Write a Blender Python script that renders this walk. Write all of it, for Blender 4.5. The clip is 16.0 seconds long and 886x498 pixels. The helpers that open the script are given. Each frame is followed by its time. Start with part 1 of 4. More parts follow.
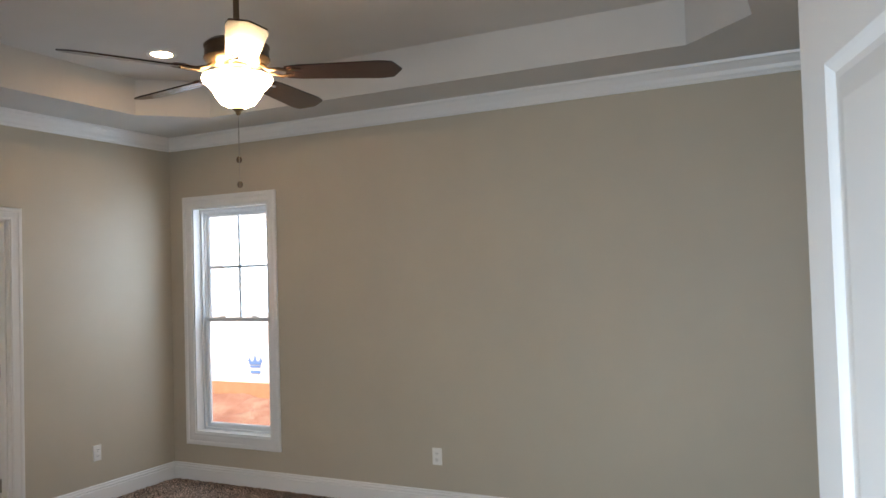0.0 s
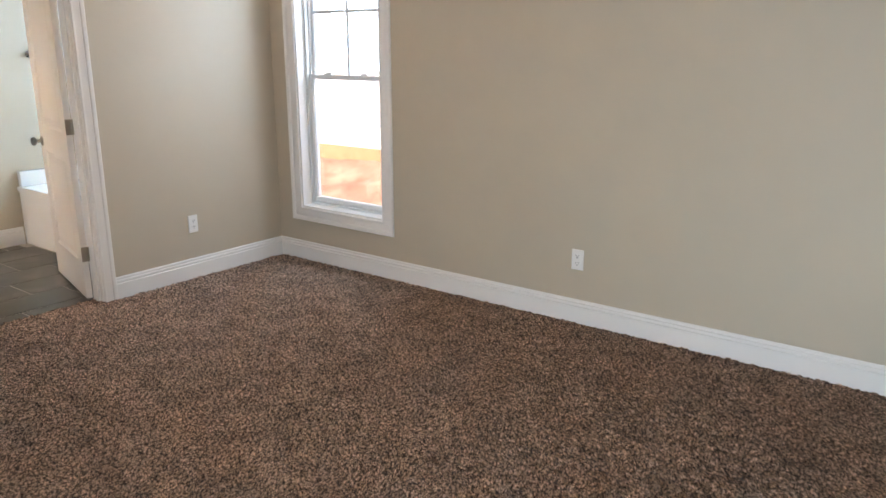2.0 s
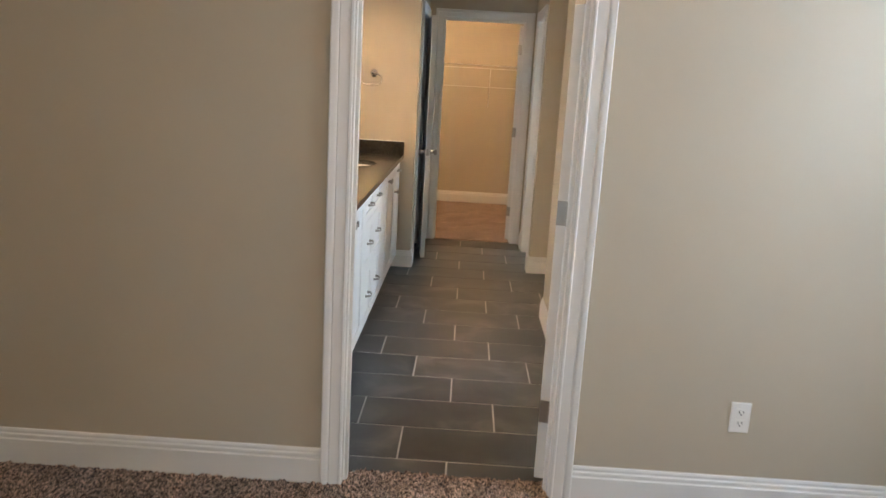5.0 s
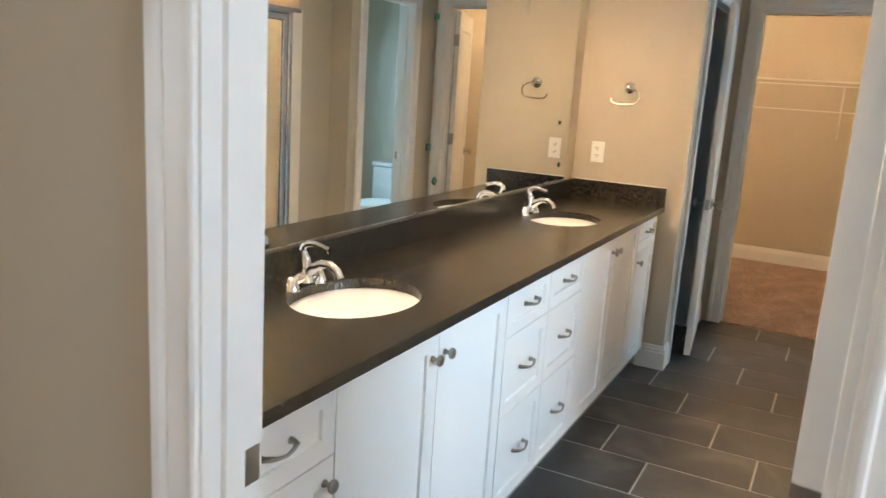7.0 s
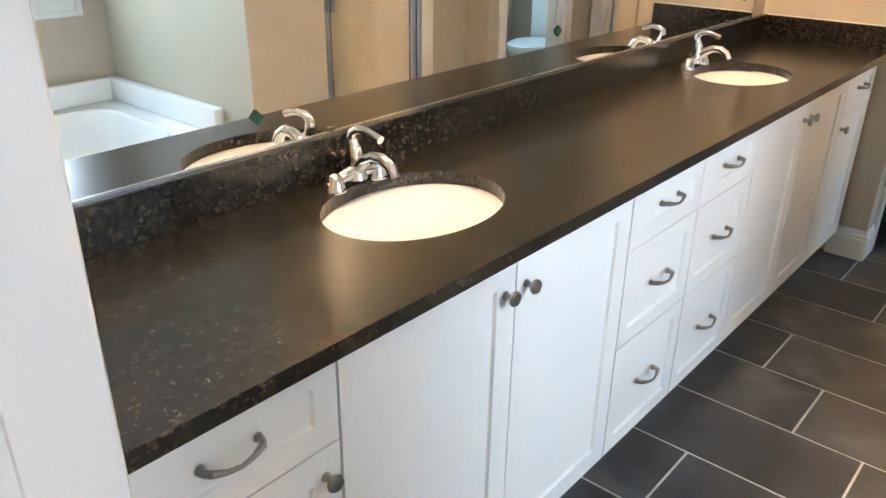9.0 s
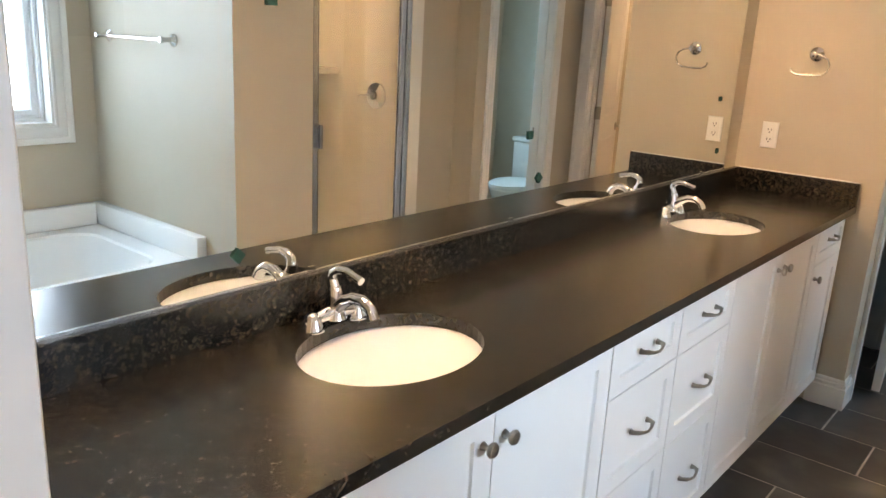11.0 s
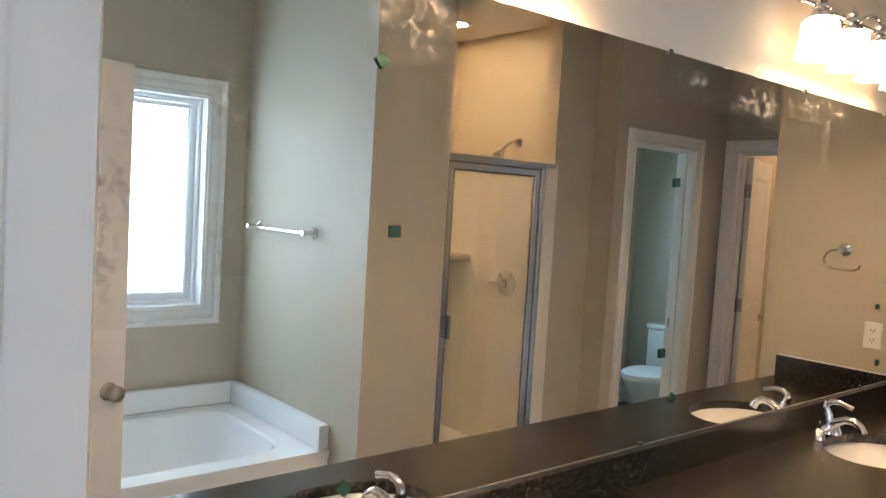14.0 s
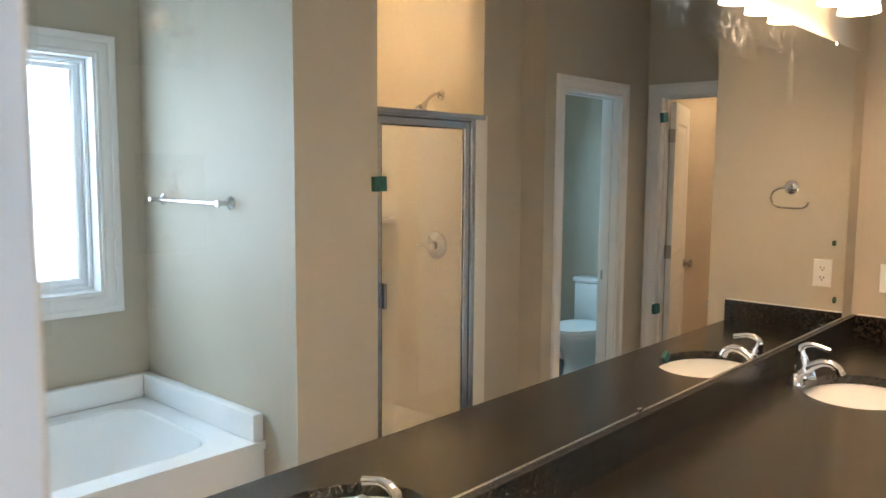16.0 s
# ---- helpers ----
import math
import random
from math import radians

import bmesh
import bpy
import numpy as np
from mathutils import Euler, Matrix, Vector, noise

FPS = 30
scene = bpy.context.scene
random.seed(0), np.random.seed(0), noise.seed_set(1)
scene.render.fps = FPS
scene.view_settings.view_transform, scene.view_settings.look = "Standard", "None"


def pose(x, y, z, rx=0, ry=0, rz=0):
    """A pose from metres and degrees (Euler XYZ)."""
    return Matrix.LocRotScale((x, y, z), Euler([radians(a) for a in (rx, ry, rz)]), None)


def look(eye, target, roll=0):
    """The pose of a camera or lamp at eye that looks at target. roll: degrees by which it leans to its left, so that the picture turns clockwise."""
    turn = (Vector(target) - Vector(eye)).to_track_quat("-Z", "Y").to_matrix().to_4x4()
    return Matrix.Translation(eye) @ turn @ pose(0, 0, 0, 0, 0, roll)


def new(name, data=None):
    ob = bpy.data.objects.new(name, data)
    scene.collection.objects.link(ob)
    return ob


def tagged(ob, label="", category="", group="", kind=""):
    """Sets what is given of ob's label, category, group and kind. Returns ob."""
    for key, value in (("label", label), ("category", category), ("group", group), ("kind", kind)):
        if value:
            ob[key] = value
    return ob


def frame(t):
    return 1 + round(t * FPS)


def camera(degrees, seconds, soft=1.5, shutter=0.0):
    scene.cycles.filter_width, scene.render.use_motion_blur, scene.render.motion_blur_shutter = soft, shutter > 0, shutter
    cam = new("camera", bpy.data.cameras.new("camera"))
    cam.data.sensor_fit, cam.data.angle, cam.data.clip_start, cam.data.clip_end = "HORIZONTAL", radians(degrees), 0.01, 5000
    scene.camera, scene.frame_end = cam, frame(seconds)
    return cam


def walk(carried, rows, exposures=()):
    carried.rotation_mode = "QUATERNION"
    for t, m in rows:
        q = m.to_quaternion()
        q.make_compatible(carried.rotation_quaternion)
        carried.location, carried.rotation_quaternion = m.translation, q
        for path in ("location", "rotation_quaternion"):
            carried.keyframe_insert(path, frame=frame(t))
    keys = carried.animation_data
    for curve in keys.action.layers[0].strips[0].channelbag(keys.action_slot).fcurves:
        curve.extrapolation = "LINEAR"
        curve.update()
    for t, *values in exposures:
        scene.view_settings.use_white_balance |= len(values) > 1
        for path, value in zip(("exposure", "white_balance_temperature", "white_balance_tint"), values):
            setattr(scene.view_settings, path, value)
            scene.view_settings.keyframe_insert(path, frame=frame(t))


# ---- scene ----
cam = camera(59.7, 16.0, shutter=0.3)

PATH = [
    (0, (-0.073, -0.239, 1.636), (1.716, 0.653, 1.697), -1.7),
    (0.5, (-0.032, -0.169, 1.653), (1.756, 0.728, 1.636), -1.2),
    (1, (0.197, -0.058, 1.58), (1.946, 0.893, 1.387), -0.7),
    (1.5, (0.564, 0.097, 1.5), (2.173, 1.209, 1.081), -0.2),
    (2, (0.965, 0.326, 1.537), (2.501, 1.497, 1.019), -0.1),
    (2.5, (1.499, 0.379, 1.48), (2.846, 1.752, 0.931), 0.9),
    (3, (1.84, 0.549, 1.469), (2.955, 2.118, 0.924), 3.2),
    (3.5, (2.17, 0.841, 1.483), (3.035, 2.573, 0.981), 3.4),
    (4, (2.459, 1.165, 1.5), (2.795, 3.089, 1.069), 3.0),
    (4.2, (2.574, 1.317, 1.499), (2.783, 3.258, 1.066), 3.3),
    (6.3, (3.186, 3.354, 1.524), (2.649, 5.242, 1.143), 2.3),
    (6.5, (3.226, 3.543, 1.528), (2.542, 5.38, 1.13), 2.5),
    (7, (3.23, 3.953, 1.503), (2.342, 5.694, 1.081), 3.7),
    (7.5, (3.211, 4.259, 1.511), (2.122, 5.858, 1.005), 2.5),
    (8, (3.2, 4.463, 1.503), (1.972, 5.88, 0.807), 1.2),
    (8.5, (3.138, 4.525, 1.498), (1.922, 5.875, 0.662), 1.0),
    (9, (3.12, 4.57, 1.503), (1.936, 5.943, 0.659), 0.7),
    (9.5, (3.122, 4.578, 1.523), (1.915, 6.034, 0.873), 1.3),
    (9.7, (3.127, 4.577, 1.522), (1.907, 6.051, 0.939), 1.1),
    (11.8, (3.071, 4.587, 1.547), (1.815, 6.068, 1.066), 5.2),
    (12, (3.061, 4.586, 1.574), (1.772, 6.055, 1.153), 5.7),
    (12.5, (3.05, 4.608, 1.606), (1.681, 6.033, 1.297), 4.9),
    (13, (3.045, 4.641, 1.612), (1.615, 6.013, 1.344), 4.0),
    (13.5, (3.053, 4.661, 1.635), (1.567, 5.986, 1.445), 3.6),
    (14, (3.062, 4.661, 1.645), (1.533, 5.944, 1.52), 3.4),
    (14.5, (3.068, 4.652, 1.651), (1.515, 5.906, 1.527), 3.1),
    (15, (2.969, 4.635, 1.636), (1.504, 5.991, 1.5), 2.1),
    (15.5, (2.833, 4.635, 1.619), (1.509, 6.126, 1.46), 1.1),
    (16, (2.733, 4.735, 1.604), (1.392, 6.204, 1.397), 0.4),
]

# ---- light ----
EXPOSURES = [(0.0, 1.22, 7300, 16), (1.0, 1.7, 6800, 12), (2.0, 1.85, 7300, 17), (3.0, 1.9, 7500, 19), (4.2, 1.75, 7300, 17), (6.5, 2.03, 7100, 13), (8.0, 1.95, 6800, 12), (9.0, 2.05, 7200, 16), (9.7, 1.95, 7300, 17), (12.0, 1.75, 7450, 20), (12.5, 1.7, 7450, 20), (14.0, 1.35, 7150, 18), (15.0, 1.35, 7150, 19), (16.0, 1.6, 6850, 15)]
walk(cam, [(t, look(eye, target, roll)) for t, eye, target, roll in PATH], EXPOSURES)

world = bpy.data.worlds.new("sky")
scene.world = world
world.use_nodes = True
sky = world.node_tree.nodes.new("ShaderNodeTexSky")
sky.sky_type, sky.sun_disc, sky.sun_elevation, sky.sun_rotation = "NISHITA", False, radians(48), radians(250)
world.node_tree.links.new(sky.outputs[0], world.node_tree.nodes["Background"].inputs[0])
world.node_tree.nodes["Background"].inputs[1].default_value = 0.15
sun = new("sun", bpy.data.lights.new("sun", "SUN"))
sun.data.energy, sun.data.angle, sun.data.color = 4.0, radians(0.5), (1.0, 0.95, 0.88)
sun.matrix_world = look((0, 0, 10), (7.0, 2.0, 0.0))


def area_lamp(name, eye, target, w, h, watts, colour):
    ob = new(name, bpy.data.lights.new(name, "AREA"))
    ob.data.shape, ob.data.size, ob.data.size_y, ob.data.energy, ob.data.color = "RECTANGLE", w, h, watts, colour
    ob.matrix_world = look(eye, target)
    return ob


area_lamp("bath_window_daylight", (4.83, 5.78, 1.55), (0, 5.78, 1.3), 1.0, 1.1, 12, (0.47, 0.73, 1.0))
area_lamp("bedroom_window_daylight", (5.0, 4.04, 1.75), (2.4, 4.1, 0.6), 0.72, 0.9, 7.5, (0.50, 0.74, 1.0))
west_daylight = area_lamp("west_window_daylight", (-0.66, 0.12, 1.0), (4.7, 1.0, 0.75), 0.9, 0.9, 18, (0.54, 0.77, 1.0))
west_daylight.data.spread = radians(110)
area_lamp("toilet_window_daylight", (4.8, 9.2, 1.5), (3.5, 9.0, 1.0), 0.6, 0.8, 9, (0.35, 0.68, 1.0))


# ---- materials ----
def material(name):
    m = bpy.data.materials.new(name)
    m.use_nodes = True
    nt = m.node_tree
    return m, nt, nt.nodes["Principled BSDF"]


def noise_node(nt, scale, detail=4.0, rough=0.6, coord="Object"):
    tc = nt.nodes.new("ShaderNodeTexCoord")
    n = nt.nodes.new("ShaderNodeTexNoise")
    n.inputs["Scale"].default_value, n.inputs["Detail"].default_value, n.inputs["Roughness"].default_value = scale, detail, rough
    nt.links.new(tc.outputs[coord], n.inputs["Vector"])
    return n


def ramp_node(nt, source, stops):
    r = nt.nodes.new("ShaderNodeValToRGB")
    e = r.color_ramp.elements
    while len(e) < len(stops):
        e.new(0.5)
    for i, (p, c) in enumerate(stops):
        e[i].position, e[i].color = p, (*c, 1)
    nt.links.new(source, r.inputs[0])
    return r


def mixed(nt, kind, fac, a, b):
    mx = nt.nodes.new("ShaderNodeMix")
    mx.data_type, mx.blend_type = "RGBA", kind
    for socket, v in ((mx.inputs[0], fac), (mx.inputs[6], a), (mx.inputs[7], b)):
        if isinstance(v, (int, float)):
            socket.default_value = v
        elif isinstance(v, tuple):
            socket.default_value = (*v, 1)
        else:
            nt.links.new(v, socket)
    return mx.outputs[2]


def bump(nt, bs, height, strength, distance=0.01):
    b = nt.nodes.new("ShaderNodeBump")
    b.inputs["Strength"].default_value, b.inputs["Distance"].default_value = strength, distance
    nt.links.new(height, b.inputs["Height"])
    nt.links.new(b.outputs[0], bs.inputs["Normal"])


def surface(name, colour, rough=0.5, metal=0.0, vary=0.06, big=1.6, grain=160.0, relief=0.15, depth=0.002, ior=1.45):
    """A painted or plain surface: cloudy tone at one scale, fine grain relief at another."""
    m, nt, bs = material(name)
    n1, n2 = noise_node(nt, big, 3), noise_node(nt, grain, 2)
    lo = tuple(c * (1 - vary) for c in colour)
    hi = tuple(min(1, c * (1 + vary)) for c in colour)
    r = ramp_node(nt, n1.outputs[0], [(0.3, lo), (0.7, hi)])
    nt.links.new(r.outputs[0], bs.inputs["Base Color"])
    bs.inputs["Roughness"].default_value, bs.inputs["Metallic"].default_value, bs.inputs["IOR"].default_value = rough, metal, ior
    if relief:
        bump(nt, bs, n2.outputs[0], relief, depth)
    return m


WALL = surface("greige_wall_paint", (0.51, 0.45, 0.355), 0.55, vary=0.03, grain=220, relief=0.12)
CEILING = surface("ceiling_paint", (0.62, 0.60, 0.57), 0.8, vary=0.03, grain=140, relief=0.25)
TRIM = surface("white_trim_paint", (0.80, 0.79, 0.77), 0.32, vary=0.02, grain=60, relief=0.04)
DOOR = surface("white_door_paint", (0.78, 0.765, 0.735), 0.38, vary=0.02, grain=90, relief=0.05)
CABINET = surface("white_cabinet_paint", (0.82, 0.815, 0.80), 0.35, vary=0.015, grain=90, relief=0.04)
PORCELAIN = surface("porcelain", (0.84, 0.82, 0.78), 0.08, vary=0.01, relief=0)
ACRYLIC = surface("white_acrylic", (0.84, 0.85, 0.85), 0.14, vary=0.01, relief=0)
SURROUND = surface("cream_fibreglass", (0.82, 0.78, 0.70), 0.22, vary=0.02, relief=0)
CHROME = surface("chrome", (0.74, 0.74, 0.75), 0.06, 1.0, vary=0.02, relief=0)
NICKEL = surface("brushed_nickel", (0.40, 0.375, 0.34), 0.28, 1.0, vary=0.05, grain=300, relief=0.05)
ALUMINIUM = surface("bright_aluminium", (0.66, 0.67, 0.69), 0.25, 1.0, vary=0.04, grain=200, relief=0.03)
BRONZE = surface("aged_bronze", (0.16, 0.115, 0.075), 0.32, 0.9, vary=0.2, big=9, relief=0.05)
PLASTIC = surface("white_plastic", (0.83, 0.82, 0.79), 0.35, vary=0.01, relief=0)
VINYL = surface("white_vinyl", (0.80, 0.81, 0.82), 0.4, vary=0.01, relief=0)
DARK = surface("dark_slot", (0.015, 0.015, 0.015), 0.7, relief=0)
GREEN = surface("green_foam", (0.004, 0.045, 0.028), 0.8, vary=0.3, big=60, relief=0.2)
WRAP = surface("white_house_wrap", (0.82, 0.83, 0.85), 0.6, vary=0.04, big=0.8, relief=0.1)
BOARD = surface("orange_sheathing", (0.42, 0.22, 0.12), 0.8, vary=0.15, big=6, grain=60, relief=0.4)
LOGO = surface("blue_print", (0.12, 0.24, 0.50), 0.7, relief=0)
WIRE = surface("white_coated_wire", (0.72, 0.70, 0.66), 0.4, relief=0)
GROUT = surface("grey_grout", (0.50, 0.48, 0.45), 0.9, vary=0.15, big=8, grain=300, relief=0.3)


def carpet_material():
    m, nt, bs = material("brown_carpet")
    n1, n2, n3 = noise_node(nt, 5.5, 4, 0.65), noise_node(nt, 100, 4, 0.75), noise_node(nt, 280, 2, 0.8)
    c = ramp_node(nt, n2.outputs[0], [(0.425, (0.035, 0.017, 0.011)), (0.50, (0.33, 0.20, 0.142)), (0.57, (0.92, 0.67, 0.52))])
    s = ramp_node(nt, n1.outputs[0], [(0.36, (0.74, 0.72, 0.71)), (0.64, (1.16, 1.15, 1.14))])
    k = mixed(nt, "MULTIPLY", 1.0, c.outputs[0], s.outputs[0])
    g = ramp_node(nt, n3.outputs[0], [(0.38, (0.45, 0.44, 0.43)), (0.62, (1.4, 1.4, 1.4))])
    k2 = mixed(nt, "MULTIPLY", 0.85, k, g.outputs[0])
    nt.links.new(k2, bs.inputs["Base Color"])
    bs.inputs["Roughness"].default_value = 1.0
    bs.inputs["Specular IOR Level"].default_value = 0.1
    bs.inputs["Sheen Weight"].default_value = 0.2
    h = mixed(nt, "ADD", 0.6, n2.outputs[0], n3.outputs[0])
    bump(nt, bs, h, 1.0, 0.014)
    return m


CARPET = carpet_material()


def stone_material():
    m, nt, bs = material("dark_granite")
    tc = nt.nodes.new("ShaderNodeTexCoord")
    grains = []
    for scale in (130.0, 240.0):
        v = nt.nodes.new("ShaderNodeTexVoronoi")
        v.inputs["Scale"].default_value = scale
        nt.links.new(tc.outputs["Object"], v.inputs["Vector"])
        grains.append(v.outputs["Color"])
    cloud = noise_node(nt, 55, 5, 0.7)
    c = ramp_node(nt, grains[0], [(0.2, (0.008, 0.0072, 0.0058)), (0.55, (0.018, 0.0155, 0.0118)), (0.85, (0.029, 0.024, 0.0175))])
    g = ramp_node(nt, grains[1], [(0.3, (0.75, 0.75, 0.75)), (0.78, (1.15, 1.12, 1.08)), (0.92, (2.1, 2.05, 1.95))])
    k = mixed(nt, "MULTIPLY", 1.0, c.outputs[0], g.outputs[0])
    d = ramp_node(nt, cloud.outputs[0], [(0.38, (0.45, 0.45, 0.45)), (0.62, (1.75, 1.68, 1.58))])
    nt.links.new(mixed(nt, "MULTIPLY", 1.0, k, d.outputs[0]), bs.inputs["Base Color"])
    r = ramp_node(nt, cloud.outputs[0], [(0.3, (0.21, 0.21, 0.21)), (0.7, (0.24, 0.24, 0.24))])
    nt.links.new(r.outputs[0], bs.inputs["Roughness"])
    bs.inputs["IOR"].default_value = 1.55
    return m


GRANITE = stone_material()


def tile_material():
    m, nt, bs = material("slate_tile")
    oi = nt.nodes.new("ShaderNodeObjectInfo")
    tc = nt.nodes.new("ShaderNodeTexCoord")
    add = nt.nodes.new("ShaderNodeVectorMath")
    add.operation = "MULTIPLY_ADD"
    add.inputs[1].default_value = (9.0, 9.0, 9.0)
    n = nt.nodes.new("ShaderNodeTexNoise")
    n.inputs["Scale"].default_value, n.inputs["Detail"].default_value, n.inputs["Distortion"].default_value = 3.2, 7, 0.6
    nt.links.new(oi.outputs["Random"], add.inputs[0])
    nt.links.new(tc.outputs["Object"], add.inputs[2])
    nt.links.new(add.outputs[0], n.inputs["Vector"])
    c = ramp_node(nt, n.outputs[0], [(0.3, (0.030, 0.031, 0.032)), (0.55, (0.062, 0.061, 0.058)), (0.75, (0.15, 0.14, 0.125))])
    t = ramp_node(nt, oi.outputs["Random"], [(0.0, (0.70, 0.74, 0.80)), (1.0, (1.10, 1.08, 1.06))])
    nt.links.new(mixed(nt, "MULTIPLY", 1.0, c.outputs[0], t.outputs[0]), bs.inputs["Base Color"])
    bs.inputs["Roughness"].default_value = 0.33
    bump(nt, bs, n.outputs[0], 0.35, 0.004)
    return m


TILE = tile_material()


def wood_material():
    m, nt, bs = material("dark_walnut_blade")
    tc = nt.nodes.new("ShaderNodeTexCoord")
    mp = nt.nodes.new("ShaderNodeMapping")
    mp.inputs["Scale"].default_value = (2.0, 40.0, 40.0)
    n = nt.nodes.new("ShaderNodeTexNoise")
    n.inputs["Scale"].default_value, n.inputs["Detail"].default_value = 2.0, 5
    nt.links.new(tc.outputs["Object"], mp.inputs[0])
    nt.links.new(mp.outputs[0], n.inputs["Vector"])
    c = ramp_node(nt, n.outputs[0], [(0.3, (0.016, 0.006, 0.004)), (0.7, (0.055, 0.020, 0.011))])
    nt.links.new(c.outputs[0], bs.inputs["Base Color"])
    bs.inputs["Roughness"].default_value = 0.22
    bs.inputs["Coat Weight"].default_value = 0.4
    return m


WOOD = wood_material()


def clay_material():
    m, nt, bs = material("red_clay")
    n1, n2 = noise_node(nt, 2.2, 7, 0.75), noise_node(nt, 14, 5, 0.7)
    c = ramp_node(nt, n1.outputs[0], [(0.32, (0.20, 0.075, 0.045)), (0.5, (0.33, 0.165, 0.115)), (0.68, (0.36, 0.28, 0.20))])
    nt.links.new(c.outputs[0], bs.inputs["Base Color"])
    bs.inputs["Roughness"].default_value = 0.95
    bump(nt, bs, n2.outputs[0], 1.0, 0.08)
    return m


CLAY = clay_material()


def glass_material(name, rough, tint=(1, 1, 1)):
    m, nt, bs = material(name)
    bs.inputs["Base Color"].default_value = (*tint, 1)
    bs.inputs["Transmission Weight"].default_value = 1.0
    bs.inputs["Roughness"].default_value = rough
    bs.inputs["IOR"].default_value = 1.45
    n = noise_node(nt, 3, 2)
    r = ramp_node(nt, n.outputs[0], [(0.0, (rough,) * 3), (1.0, (rough + 0.02,) * 3)])
    nt.links.new(r.outputs[0], bs.inputs["Roughness"])
    return m


GLASS = glass_material("clear_glass", 0.0)
FROSTED = glass_material("frosted_glass", 0.5)


def mirror_material():
    m, nt, bs = material("silver_mirror")
    bs.inputs["Base Color"].default_value = (0.86, 0.89, 0.87, 1)
    bs.inputs["Metallic"].default_value = 1.0
    n = noise_node(nt, 5, 5, 0.7)
    r = ramp_node(nt, n.outputs[0], [(0.62, (0.0, 0.0, 0.0)), (0.85, (0.04, 0.04, 0.04))])
    nt.links.new(r.outputs[0], bs.inputs["Roughness"])
    return m


MIRROR = mirror_material()


def glow(name, colour, strength):
    m, nt, bs = material(name)
    bs.inputs["Base Color"].default_value = (0.9, 0.88, 0.84, 1)
    bs.inputs["Roughness"].default_value = 0.3
    bs.inputs["Emission Color"].default_value = (*colour, 1)
    n = noise_node(nt, 14, 3)
    r = ramp_node(nt, n.outputs[0], [(0.0, (strength * 0.85,) * 3), (1.0, (strength * 1.1,) * 3)])
    nt.links.new(r.outputs[0], bs.inputs["Emission Strength"])
    return m


SHADE = glow("lit_frosted_shade", (1.0, 0.76, 0.52), 2.6)
BOWL = glow("lit_alabaster_bowl", (1.0, 0.74, 0.42), 22.0)
BULB = glow("lit_bulb", (1.0, 0.70, 0.42), 100.0)
CAN_DIM = glow("lit_tray_lens", (1.0, 0.72, 0.46), 60.0)
CAN = glow("lit_lamp_lens", (1.0, 0.70, 0.42), 150.0)


# ---- mesh helpers ----
def finish(bm, name, mat, parent=None, smooth=False, bevel=0.0):
    if bevel:
        bmesh.ops.bevel(bm, geom=list(bm.edges), offset=bevel, segments=2, affect="EDGES", profile=0.6)
    bmesh.ops.recalc_face_normals(bm, faces=list(bm.faces))
    me = bpy.data.meshes.new(name)
    bm.to_mesh(me)
    bm.free()
    if smooth:
        me.polygons.foreach_set("use_smooth", [True] * len(me.polygons))
        me.set_sharp_from_angle(angle=radians(40))
    me.materials.append(mat)
    ob = new(name, me)
    if parent:
        ob.parent = parent
    return ob


def part(name, bm, mat, parent, label="", smooth=False, bevel=0.0):
    return tagged(finish(bm, name, mat, parent, smooth, bevel), label)


def thing(name, label, category, group="", kind="", at=None):
    ob = new(name)
    if at is not None:
        ob.matrix_world = at
    return tagged(ob, label, category, group, kind)


def box(bm, x0, x1, y0, y1, z0, z1):
    v = [bm.verts.new(p) for p in ((x0, y0, z0), (x1, y0, z0), (x1, y1, z0), (x0, y1, z0), (x0, y0, z1), (x1, y0, z1), (x1, y1, z1), (x0, y1, z1))]
    for f in ((0, 3, 2, 1), (4, 5, 6, 7), (0, 1, 5, 4), (1, 2, 6, 5), (2, 3, 7, 6), (3, 0, 4, 7)):
        bm.faces.new([v[i] for i in f])
    return v


def boxed(*b):
    bm = bmesh.new()
    box(bm, *b)
    return bm


def rings(bm, loops, closed=True, cap0=False, cap1=False):
    """Skin a row of loops of points."""
    vs = [[bm.verts.new(p) for p in lp] for lp in loops]
    n = len(vs[0])
    for a, b in zip(vs, vs[1:]):
        for i in range(n if closed else n - 1):
            j = (i + 1) % n
            bm.faces.new((a[i], a[j], b[j], b[i]))
    if cap0:
        bm.faces.new(vs[0][::-1])
    if cap1:
        bm.faces.new(vs[-1])
    return vs


def lathe(bm, profile, centre=(0, 0, 0), n=28, sx=1.0, sy=1.0, axis="z"):
    """Turn (radius, height) pairs about an axis."""
    cx, cy, cz = centre
    loops = []
    for r, h in profile:
        lp = []
        for i in range(n):
            a = 2 * math.pi * i / n
            u, v = r * math.cos(a) * sx, r * math.sin(a) * sy
            lp.append({"z": (cx + u, cy + v, cz + h), "x": (cx + h, cy + u, cz + v), "y": (cx + u, cy + h, cz + v)}[axis])
        loops.append(lp)
    rings(bm, loops, True, profile[0][0] > 1e-5, profile[-1][0] > 1e-5)
    return bm


